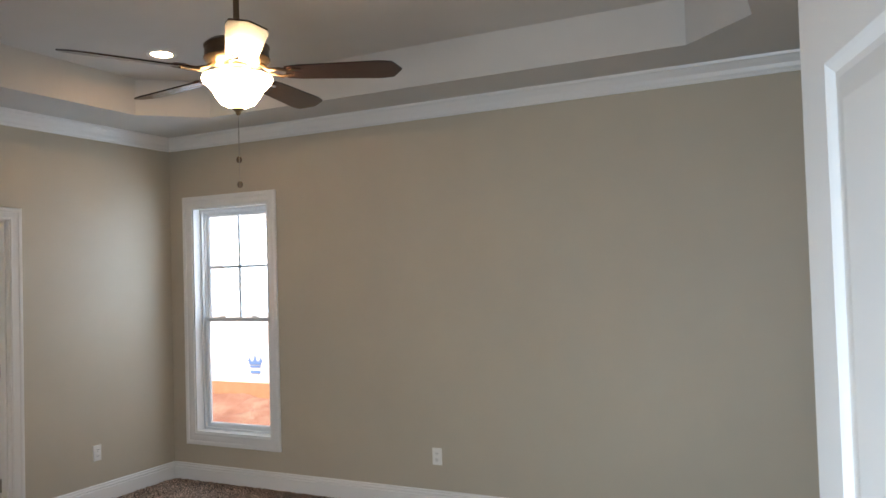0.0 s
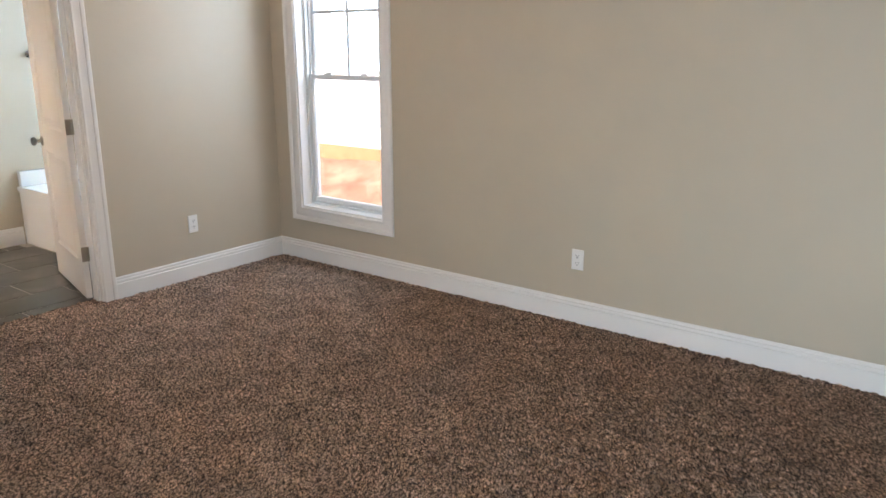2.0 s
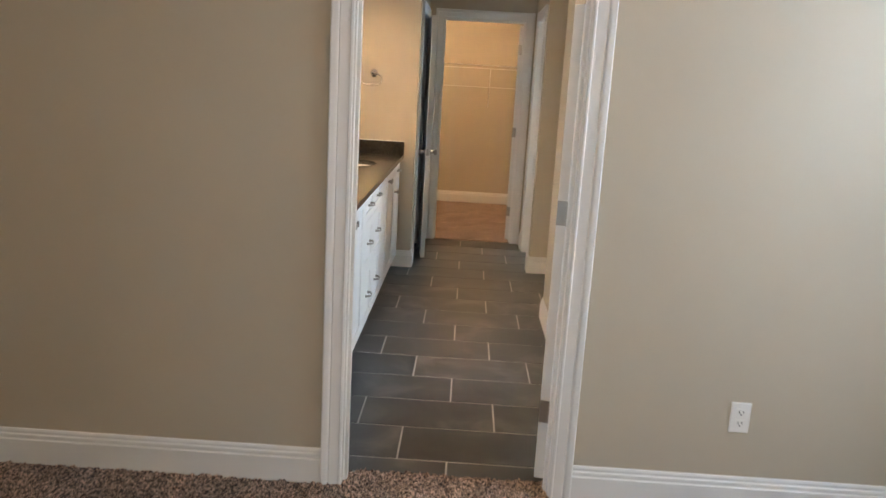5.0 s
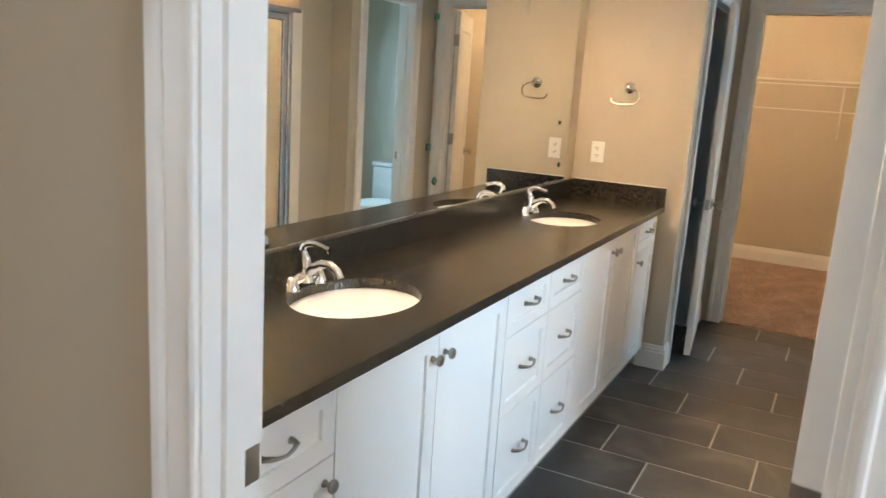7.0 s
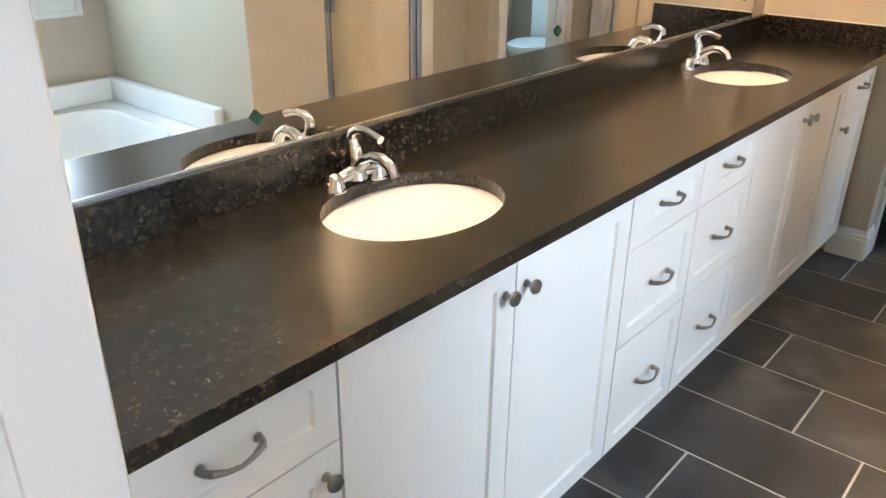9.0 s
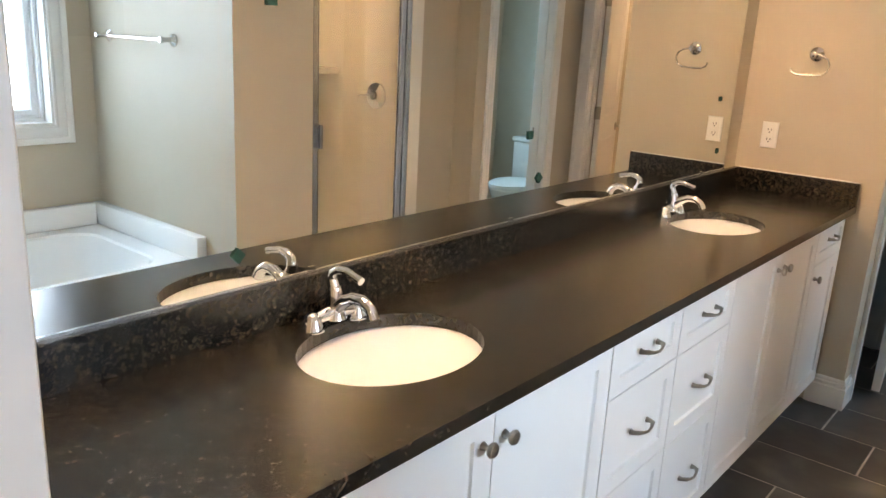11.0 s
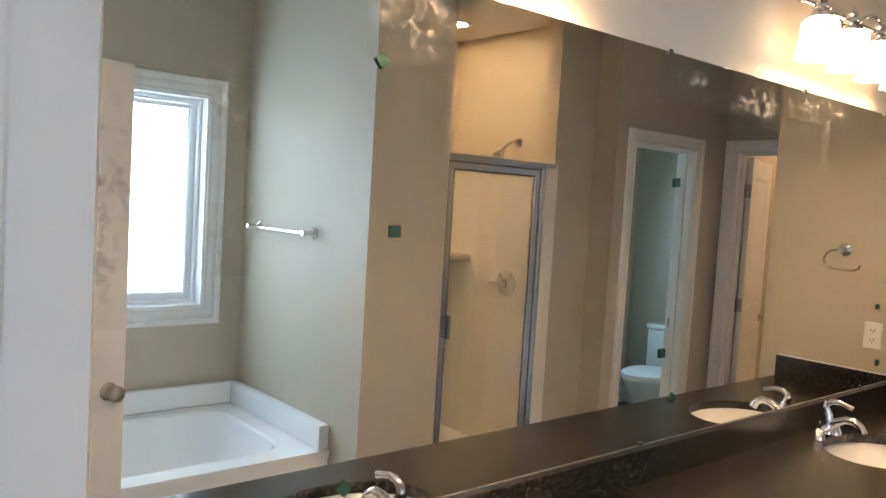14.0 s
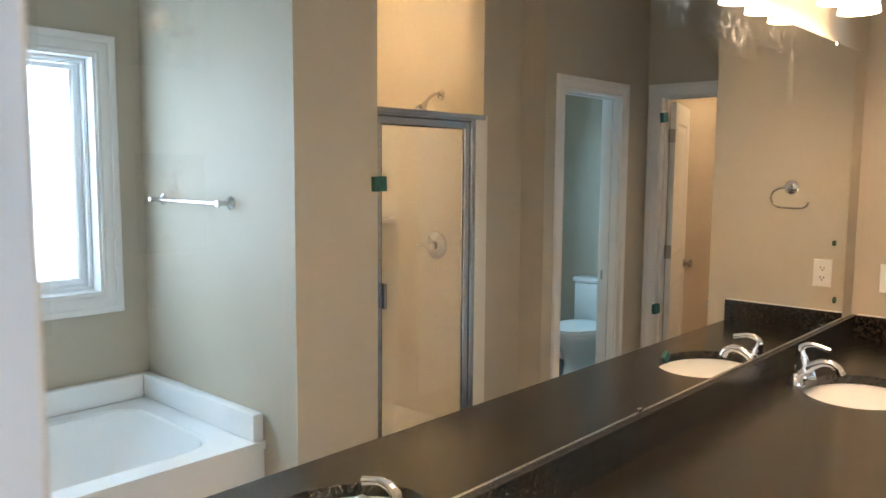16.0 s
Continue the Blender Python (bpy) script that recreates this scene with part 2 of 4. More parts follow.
def tube(bm, pts, r, n=10, radii=None):
    pts = [Vector(p) for p in pts]
    loops, up = [], None
    for i, p in enumerate(pts):
        d = (pts[min(i + 1, len(pts) - 1)] - pts[max(i - 1, 0)]).normalized()
        if up is None:
            up = Vector((0, 0, 1)) if abs(d.z) < 0.9 else Vector((1, 0, 0))
        s = d.cross(up).normalized()
        up = s.cross(d).normalized()
        q = radii[i] if radii else r
        loops.append([p + (s * math.cos(2 * math.pi * k / n) + up * math.sin(2 * math.pi * k / n)) * q for k in range(n)])
    rings(bm, loops, True, True, True)
    return bm


def cells(bm, M, a0, a1, b0, b1, holes, v0=None, v1=0.0):
    """A sheet (v0 None) or a slab with holes; M maps (a, b, v) to the world."""
    A = sorted({a0, a1, *(h[0] for h in holes), *(h[1] for h in holes)})
    B = sorted({b0, b1, *(h[2] for h in holes), *(h[3] for h in holes)})
    A = [a for a in A if a0 <= a <= a1]
    B = [b for b in B if b0 <= b <= b1]
    made = {}

    def vert(i, j, v):
        if (i, j, v) not in made:
            made[i, j, v] = bm.verts.new(M(A[i], B[j], v))
        return made[i, j, v]

    def solid(i, j):
        if not (0 <= i < len(A) - 1 and 0 <= j < len(B) - 1):
            return False
        a, b = (A[i] + A[i + 1]) / 2, (B[j] + B[j + 1]) / 2
        return not any(h[0] < a < h[1] and h[2] < b < h[3] for h in holes)

    for i in range(len(A) - 1):
        for j in range(len(B) - 1):
            if not solid(i, j):
                continue
            c = ((i, j), (i + 1, j), (i + 1, j + 1), (i, j + 1))
            bm.faces.new([vert(*p, v1) for p in c])
            if v0 is None:
                continue
            bm.faces.new([vert(*p, v0) for p in c[::-1]])
            for (di, dj), (p, q) in (((0, -1), (c[0], c[1])), ((1, 0), (c[1], c[2])), ((0, 1), (c[2], c[3])), ((-1, 0), (c[3], c[0]))):
                if not solid(i + di, j + dj):
                    bm.faces.new((vert(*p, v0), vert(*q, v0), vert(*q, v1), vert(*p, v1)))


def panelled(bm, M, a0, a1, b0, b1, holes, steps):
    """A face with sunk panels; steps are (inset, level) rings inside each hole."""
    cells(bm, M, a0, a1, b0, b1, holes)
    for h0, h1, k0, k1 in holes:
        loops = [[M(*p, v) for p in ((h0 + s, k0 + s), (h1 - s, k0 + s), (h1 - s, k1 - s), (h0 + s, k1 - s))] for s, v in ((0.0, 0.0), *steps)]
        rings(bm, loops, True, False, True)


def on_x(x, sign):
    return lambda a, b, v: (x + sign * v, a, b)


def on_y(y, sign):
    return lambda a, b, v: (a, y + sign * v, b)


def surround(bm, M, a0, a1, b0, b1, profile, sill=True):
    """A mitred frame about an opening; profile is (outward, proud) pairs."""
    corners = [(a0, b0, -1, -1 if sill else 0), (a0, b1, -1, 1), (a1, b1, 1, 1), (a1, b0, 1, -1 if sill else 0)]
    loops = [[M(a + u * sa, b + u * sb, v) for u, v in profile] for a, b, sa, sb in corners]
    if sill:
        rings(bm, loops + [loops[0]], True)
        bmesh.ops.remove_doubles(bm, verts=list(bm.verts), dist=1e-6)
    else:
        rings(bm, loops, True, True, True)


CASING = ((0, 0), (0, 0.008), (0.004, 0.011), (0.010, 0.011), (0.013, 0.008), (0.018, 0.0085), (0.046, 0.013), (0.050, 0.010), (0.054, 0.016), (0.060, 0.0185), (0.074, 0.0185), (0.078, 0.014), (0.078, 0))
BASE = ((0, 0), (0.016, 0), (0.016, 0.096), (0.010, 0.101), (0.0135, 0.106), (0.013, 0.116), (0.007, 0.120), (0.008, 0.130), (0.004, 0.138), (0, 0.138))
CROWN = ((0, -0.105), (0.012, -0.105), (0.014, -0.090), (0.022, -0.078), (0.030, -0.055), (0.050, -0.032), (0.058, -0.020), (0.070, -0.016), (0.074, 0.0), (0, 0.0))


def moulding(name, p, q, normal, z, profile, ends=(0, 0), label="", mat=None):
    """Sweep a profile of (proud, height) from p to q; ends: 1 mitres an inner corner, -1 an outer one."""
    p, q, n = Vector((*p, z)), Vector((*q, z)), Vector((*normal, 0))
    d = (q - p).normalized()
    bm = bmesh.new()
    rings(bm, [[p + d * (v * ends[0]) + n * v + Vector((0, 0, h)) for v, h in profile], [q - d * (v * ends[1]) + n * v + Vector((0, 0, h)) for v, h in profile]], True, True, True)
    return tagged(finish(bm, name, mat or TRIM), label or "white painted moulding along the wall", "trim", kind="structure")


def wall(name, M, thick, a0, a1, b0, b1, holes=(), mat=None, label="greige painted drywall"):
    bm = bmesh.new()
    cells(bm, M, a0, a1, b0, b1, list(holes), -thick, 0.0)
    return tagged(finish(bm, name, mat or WALL), label, "wall", kind="structure")


# ---- structure ----
CEIL, TRAY, BCEIL = 2.82, 3.08, 2.72
NORTH, EAST, SOUTH, WEST = on_y(4.69, -1), on_x(4.70, -1), on_y(-0.47, 1), on_x(-0.60, 1)
wall("wall_north", NORTH, 0.12, -0.72, 4.70, -0.05, 3.0, [(2.48, 3.29, -0.1, 2.095)])
wall("wall_east", EAST, 0.16, -0.60, 12.0, -0.05, 3.0, [(3.665, 4.45, 0.385, 2.23), (5.15, 6.365, 0.985, 2.13), (8.9, 9.5, 1.1, 1.9)])
wall("wall_south", SOUTH, 0.12, -0.72, 4.70, -0.05, 3.0, [(-0.35, 0.47, -0.1, 2.06)])
wall("wall_west", WEST, 0.12, -0.59, 4.69, -0.05, 3.0, [(-0.38, 0.62, 0.5, 1.5)])
wall("wall_vanity", on_x(1.853, 1), 0.12, 4.81, 8.22, -0.05, 2.9)
wall("wall_vanity_end", on_y(8.22, -1), 0.12, 1.0, 2.48, -0.05, 2.9)
wall("wall_linen", on_x(2.48, 1), 0.12, 8.34, 9.42, -0.05, 2.9, [(8.40, 9.20, -0.1, 2.06)])
wall("wall_linen_back", on_x(1.0, 1), 0.12, 8.34, 11.9, -0.05, 2.9)
wall("wall_closet", on_y(9.42, -1), 0.12, 1.0, 3.70, -0.05, 2.9, [(2.60, 3.38, -0.1, 2.09)])
wall("wall_closet_back", on_y(11.9, -1), 0.12, 0.88, 4.86, -0.05, 2.9)
wall("wall_closet_side", on_x(3.62, -1), 0.08, 9.54, 11.9, -0.05, 2.9)
wall("wall_toilet_door", on_x(3.46, -1), 0.12, 8.27, 9.42, -0.05, 2.9, [(8.43, 9.09, -0.1, 2.07)])
wall("wall_toilet_back", on_y(10.2, -1), 0.12, 3.70, 4.70, -0.05, 2.9)
wall("wall_tub_end", on_y(6.58, -1), 0.44, 3.46, 4.70, -0.05, 2.9)
wall("wall_shower_front", on_x(3.62, -1), 0.10, 7.93, 8.27, -0.05, 2.9)
wall("wall_shower_valve", on_y(8.10, -1), 0.17, 3.72, 4.70, -0.05, 2.9)
wall("wall_shower_return", on_y(8.27, -1), 0.12, 3.58, 4.70, -0.05, 2.9)
wall("wall_hall", on_y(-1.9, 1), 0.12, -1.6, 2.0, -0.05, 2.9)
wall("wall_hall_side", on_x(-1.5, 1), 0.12, -1.9, -0.59, -0.05, 2.9)
wall("wall_hall_end", on_x(1.9, -1), 0.12, -1.9, -0.59, -0.05, 2.9)


def slab_with_holes(outer, holes, z0, z1):
    bm = bmesh.new()
    for z in (z1, z0):
        edges = []
        for lp in (outer, *holes):
            vs = [bm.verts.new((*p, z)) for p in lp]
            edges += [bm.edges.new((vs[i], vs[(i + 1) % len(vs)])) for i in range(len(vs))]
        bmesh.ops.triangle_fill(bm, use_beauty=True, use_dissolve=False, edges=edges)
    for lp in (outer, *holes):
        rings(bm, [[(*p, z0) for p in lp], [(*p, z1) for p in lp]])
    bmesh.ops.remove_doubles(bm, verts=list(bm.verts), dist=1e-6)
    return bm


def rect(x0, x1, y0, y1):
    return [(x0, y0), (x1, y0), (x1, y1), (x0, y1)]


def octagon(x0, x1, y0, y1, c):
    return [(x0 + c, y0), (x1 - c, y0), (x1, y0 + c), (x1, y1 - c), (x1 - c, y1), (x0 + c, y1), (x0, y1 - c), (x0, y0 + c)]


TRAY_PLAN = octagon(-0.10, 4.21, 0.04, 4.13, 0.36)
tagged(finish(slab_with_holes(rect(-0.60, 4.70, -0.47, 4.69), [TRAY_PLAN], CEIL, CEIL + 0.05), "ceiling", CEILING), "flat ceiling border around a recessed tray", "ceiling", kind="structure")
bm = bmesh.new()
rings(bm, [[(*p, CEIL + 0.05) for p in TRAY_PLAN], [(*p, TRAY) for p in TRAY_PLAN]], True, False, True)
tagged(finish(bm, "ceiling_tray", CEILING), "recessed tray ceiling with angled corners", "ceiling", kind="structure")
tagged(finish(boxed(0.9, 4.86, 4.812, 12.0, BCEIL, BCEIL + 0.1), "ceiling_bath", CEILING), "flat painted bathroom ceiling", "ceiling", kind="structure")
tagged(finish(boxed(-1.62, 2.02, -2.02, -0.591, 2.6, 2.7), "ceiling_hall", CEILING), "flat painted hall ceiling", "ceiling", kind="structure")
tagged(finish(boxed(-1.7, 4.74, -2.0, 4.80, -0.10, -0.012), "floor_bedroom", CARPET), "brown speckled cut-pile carpet", "carpet", kind="structure")


def smoothed(a, n):
    for _ in range(n):
        a = (a + np.roll(a, 1, 0) + np.roll(a, -1, 0) + np.roll(a, 1, 1) + np.roll(a, -1, 1)) / 5
    return a


def pile(x0, x1, y0, y1, step):
    """A tufted carpet surface: a fine uneven height field."""
    nx, ny = int((x1 - x0) / step) + 1, int((y1 - y0) / step) + 1
    rng = np.random.default_rng(7)
    X, Y = np.meshgrid(np.linspace(x0, x1, nx), np.linspace(y0, y1, ny), indexing="ij")
    tuft = smoothed(rng.normal(size=(nx, ny)), 1)
    lay = smoothed(rng.normal(size=(nx, ny)), 14)
    Z = 0.0054 * tuft / tuft.std() + 0.0016 * lay / lay.std()
    Z = np.clip(Z, -0.011, 0.010)
    J = rng.uniform(-0.35, 0.35, size=(2, nx, ny)) * step
    X[1:-1, 1:-1] += J[0, 1:-1, 1:-1]
    Y[1:-1, 1:-1] += J[1, 1:-1, 1:-1]
    idx = np.arange(nx * ny).reshape(nx, ny)
    quads = np.stack([idx[:-1, :-1], idx[1:, :-1], idx[1:, 1:], idx[:-1, 1:]], -1).reshape(-1, 4)
    me = bpy.data.meshes.new("carpet_pile")
    me.vertices.add(nx * ny)
    me.vertices.foreach_set("co", np.stack([X, Y, Z], -1).astype(np.float32).ravel())
    me.loops.add(quads.size)
    me.loops.foreach_set("vertex_index", quads.ravel().astype(np.int32))
    me.polygons.add(len(quads))
    me.polygons.foreach_set("loop_start", np.arange(0, quads.size, 4, dtype=np.int32))
    me.update(calc_edges=True)
    me.validate()
    me.materials.append(CARPET)
    return new("carpet_pile", me)


tagged(pile(0.3, 4.70, -0.46, 4.80, 0.0065), "tufted brown cut-pile carpet with uneven lay", "carpet", kind="structure")
tagged(finish(boxed(0.9, 3.64, 9.46, 11.95, -0.09, 0.0), "floor_closet", CARPET), "brown speckled closet carpet", "carpet", kind="structure")
floor_bath = tagged(finish(boxed(0.9, 4.75, 4.80, 10.2, -0.10, -0.0078), "floor_bath", GROUT), "dark slate-look floor tiles laid in offset rows", "tile floor", kind="structure")


def doorway(name, M, thick, a0, a1, top, label, back=True, stop=0.05):
    root = thing(name, label, "door frame", kind="structure")
    bm = bmesh.new()
    t = 0.018
    surround(bm, lambda a, b, v: M(a, b, v), a0, a1, -0.008, top, ((0, -thick - 0.001), (0, 0.001), (t, 0.001), (t, -thick - 0.001)), False)
    part("jamb", bm, TRIM, root)
    bm = bmesh.new()
    surround(bm, M, a0 + 0.011, a1 - 0.011, -0.006, top - 0.011, ((0, -stop - 0.035), (0, -stop), (0.011, -stop), (0.011, -stop - 0.035)), False)
    part("door_stop", bm, TRIM, root)
    bm = bmesh.new()
    surround(bm, M, a0 - 0.006, a1 + 0.006, 0.0, top + 0.006, [(u, v + 0.0015) for u, v in CASING], False)
    part("casing", bm, TRIM, root, smooth=True)
    if back:
        bm = bmesh.new()
        surround(bm, M, a0 - 0.006, a1 + 0.006, -0.006, top + 0.006, [(u, -thick - v - 0.0015) for u, v in CASING], False)
        part("casing", bm, TRIM, root, smooth=True)
    return root


frame_bath = doorway("door_frame_1", NORTH, 0.12, 2.50, 3.27, 2.075, "white painted bathroom door frame with ridged casing", stop=0.035)
part("strike_plate", boxed(2.4995, 2.5015, 4.775, 4.806, 0.885, 0.945), NICKEL, frame_bath, "brushed nickel strike plate")
doorway("door_frame_2", SOUTH, 0.12, -0.33, 0.45, 2.04, "white painted bedroom entry door frame")
doorway("door_frame_3", on_x(2.48, 1), 0.12, 8.42, 9.18, 2.04, "white painted linen closet door frame")
doorway("door_frame_4", on_y(9.42, -1), 0.12, 2.62, 3.36, 2.07, "white painted walk-in closet door frame")
frame_wc = doorway("door_frame_5", on_x(3.46, -1), 0.12, 8.45, 9.07, 2.05, "white painted toilet room door frame")
part("strike_plate", boxed(3.535, 3.566, 9.0685, 9.0705, 0.90, 0.96), NICKEL, frame_wc, "brushed nickel strike plate")

moulding("crown_moulding", (-0.6, 4.69), (4.70, 4.69), (0, -1), CEIL, CROWN, (1, 1), "white stepped crown moulding")
moulding("crown_moulding", (4.70, -0.47), (4.70, 4.69), (-1, 0), CEIL, CROWN, (1, 1), "white stepped crown moulding")
moulding("crown_moulding", (-0.6, -0.47), (4.70, -0.47), (0, 1), CEIL, CROWN, (1, 1), "white stepped crown moulding")
moulding("crown_moulding", (-0.6, -0.47), (-0.6, 4.69), (1, 0), CEIL, CROWN, (1, 1), "white stepped crown moulding")
BB = "tall white baseboard with a stepped top"
for p, q, n, e in (
    ((-0.6, 4.69), (2.416, 4.69), (0, -1), (1, 0)), ((3.354, 4.69), (4.70, 4.69), (0, -1), (0, 1)),
    ((4.70, -0.47), (4.70, 4.69), (-1, 0), (1, 1)), ((0.534, -0.47), (4.70, -0.47), (0, 1), (0, 1)), ((-0.6, -0.47), (-0.6, 4.69), (1, 0), (1, 1)),
    ((2.33, 8.22), (2.48, 8.22), (0, -1), (0, -1)), ((2.48, 8.22), (2.48, 8.334), (1, 0), (-1, 0)), ((2.48, 9.266), (2.48, 9.42), (1, 0), (0, 1)),
    ((3.46, 6.58), (3.46, 7.02), (-1, 0), (-1, -1)), ((3.46, 6.58), (3.68, 6.58), (0, -1), (-1, 0)), ((3.46, 7.02), (3.60, 7.02), (0, 1), (-1, 0)),
    ((3.46, 8.27), (3.62, 8.27), (0, -1), (-1, 1)), ((3.62, 7.95), (3.62, 8.27), (-1, 0), (0, 1)), ((3.46, 8.27), (3.46, 8.366), (-1, 0), (-1, 0)), ((3.46, 9.154), (3.46, 9.42), (-1, 0), (0, 1)),
    ((1.0, 11.9), (3.62, 11.9), (0, -1), (1, 1)), ((3.62, 9.54), (3.62, 11.9), (-1, 0), (0, 1)), ((3.70, 10.2), (4.70, 10.2), (0, -1), (0, 1)), ((4.70, 8.39), (4.70, 10.2), (-1, 0), (0, 1)),
):
    moulding("baseboard", p, q, n, 0.0 if p[1] < 4.8 or p[1] > 9.5 else -0.006, BASE, e, BB)


# ---- windows ----
def window(name, y0, y1, z0, z1, hung, label):
    root = thing(name, label, "window", kind="structure")
    M = on_x(4.70, -1)
    bm = bmesh.new()
    surround(bm, M, y0 + 0.004, y1 - 0.004, z0 + 0.004, z1 - 0.004, [(u * 1.2, v + 0.0015) for u, v in CASING])
    part("casing", bm, TRIM, root, smooth=True)
    bm = bmesh.new()
    surround(bm, M, y0 + 0.016, y1 - 0.016, z0 + 0.016, z1 - 0.016, ((0, -0.10), (0, 0.0), (0.0155, 0.0), (0.0155, -0.10)))
    part("jamb_liner", bm, TRIM, root)
    a0, a1, b0, b1 = y0 + 0.018, y1 - 0.018, z0 + 0.018, z1 - 0.018
    bm = bmesh.new()
    surround(bm, M, a0 + 0.027, a1 - 0.027, b0 + 0.027, b1 - 0.027, ((0, -0.15), (0, -0.10), (0.01, -0.10), (0.01, -0.075), (0.026, -0.075), (0.026, -0.15)))
    part("window_frame", bm, VINYL, root)
    a0, a1, b0, b1 = a0 + 0.029, a1 - 0.029, b0 + 0.029, b1 - 0.029
    sashes = ((b0, (b0 + b1) / 2 + 0.015, -0.088), ((b0 + b1) / 2 - 0.02, b1, -0.118)) if hung else ((b0, b1, -0.10),)
    for i, (s0, s1, v) in enumerate(sashes):
        bm = bmesh.new()
        w = 0.030
        surround(bm, M, a0 + w, a1 - w, s0 + w, s1 - w, ((0, v - 0.026), (0, v - 0.008), (0.008, v), (w, v), (w, v - 0.026)))
        sash = part("sash", bm, VINYL, root)
        bm = bmesh.new()
        X = 4.70 - v + 0.014
        box(bm, X, X + 0.004, a0 + w - 0.002, a1 - w + 0.002, s0 + w - 0.002, s1 - w + 0.002)
        pane = part("pane", bm, GLASS if hung else FROSTED, sash, "clear glass" if hung else "obscured white glass")
        pane.visible_shadow = False
        if hung and i == 1:
            ym, zm = (a0 + a1) / 2, (s0 + s1) / 2
            part("muntin", boxed(X - 0.016, X - 0.001, ym - 0.011, ym + 0.011, s0 + w, s1 - w), VINYL, sash)
            part("muntin", boxed(X - 0.0165, X - 0.0015, a0 + w, a1 - w, zm - 0.011, zm + 0.011), VINYL, sash)
        if hung and i == 0:
            for yy in (a0 + 0.18, a1 - 0.18):
                part("sash_lock", boxed(4.70 - v - 0.004, 4.70 - v + 0.02, yy - 0.03, yy + 0.03, s1 + 0.001, s1 + 0.014), VINYL, sash)
    return root


window("window_1", 3.665, 4.45, 0.385, 2.23, True, "tall white double-hung window with a four-pane upper sash")
window("window_2", 5.15, 6.365, 0.985, 2.13, False, "white framed obscured-glass window above the tub")
window("window_3", 8.9, 9.5, 1.1, 1.9, False, "white framed obscured-glass toilet room window")

# ---- outside ----
bm = bmesh.new()
box(bm, -600, 600, -600, 600, -0.95, -0.77)
tagged(finish(bm, "ground", CLAY), "bare red clay building ground", "ground", kind="structure")


def clay_bank():
    """Graded soil heaped in uneven lumps against the neighbouring foundation."""
    rng = np.random.default_rng(11)
    nx, ny = 34, 170
    lump = smoothed(rng.normal(size=(nx, ny)), 3)
    lump = lump / lump.std()
    bm = bmesh.new()
    loops = []
    for i in range(nx):
        u = i / (nx - 1)
        rise = u * u * (3 - 2 * u)
        loops.append([(7.6 + 2.75 * u, -6 + 28 * k / (ny - 1), -0.80 + 0.40 * rise + 0.05 * min(1.0, 4 * u) * float(lump[i, k])) for k in range(ny)])
    rings(bm, loops, False)
    return tagged(finish(bm, "ground_bank", CLAY, smooth=True), "lumpy red clay bank graded against the neighbouring house", "ground", kind="structure")


clay_bank()
house = thing("neighbouring_house", "unfinished neighbouring house in white wrap over orange sheathing", "house")
part("wall", boxed(10.4, 10.6, -6, 22, -0.16, 5.2), WRAP, house, "white house wrap")
part("foundation_band", boxed(10.36, 10.6, -6, 22, -0.77, -0.16), BOARD, house, "bare orange sheathing board")
part("roof", boxed(9.9, 16.0, -6.4, 22.4, 5.2, 5.4), BOARD, house)
for i in range(9):
    yy = 0.65 + i * 2.0
    bm = bmesh.new()
    box(bm, 10.386, 10.396, yy - 0.11, yy + 0.11, 0.10, 0.13)
    box(bm, 10.386, 10.396, yy - 0.13, yy + 0.13, 0.15, 0.21)
    for dy, hh in ((-0.12, 0.07), (0.0, 0.13), (0.12, 0.07)):
        bm.faces.new([bm.verts.new(p) for p in ((10.388, yy + dy - 0.05, 0.20), (10.388, yy + dy + 0.05, 0.20), (10.388, yy + dy, 0.21 + hh))])
    box(bm, 10.386, 10.396, yy - 0.11, yy + 0.11, 0.0, 0.05)
    part("printed_mark", bm, LOGO, house, "faded blue printed mark")


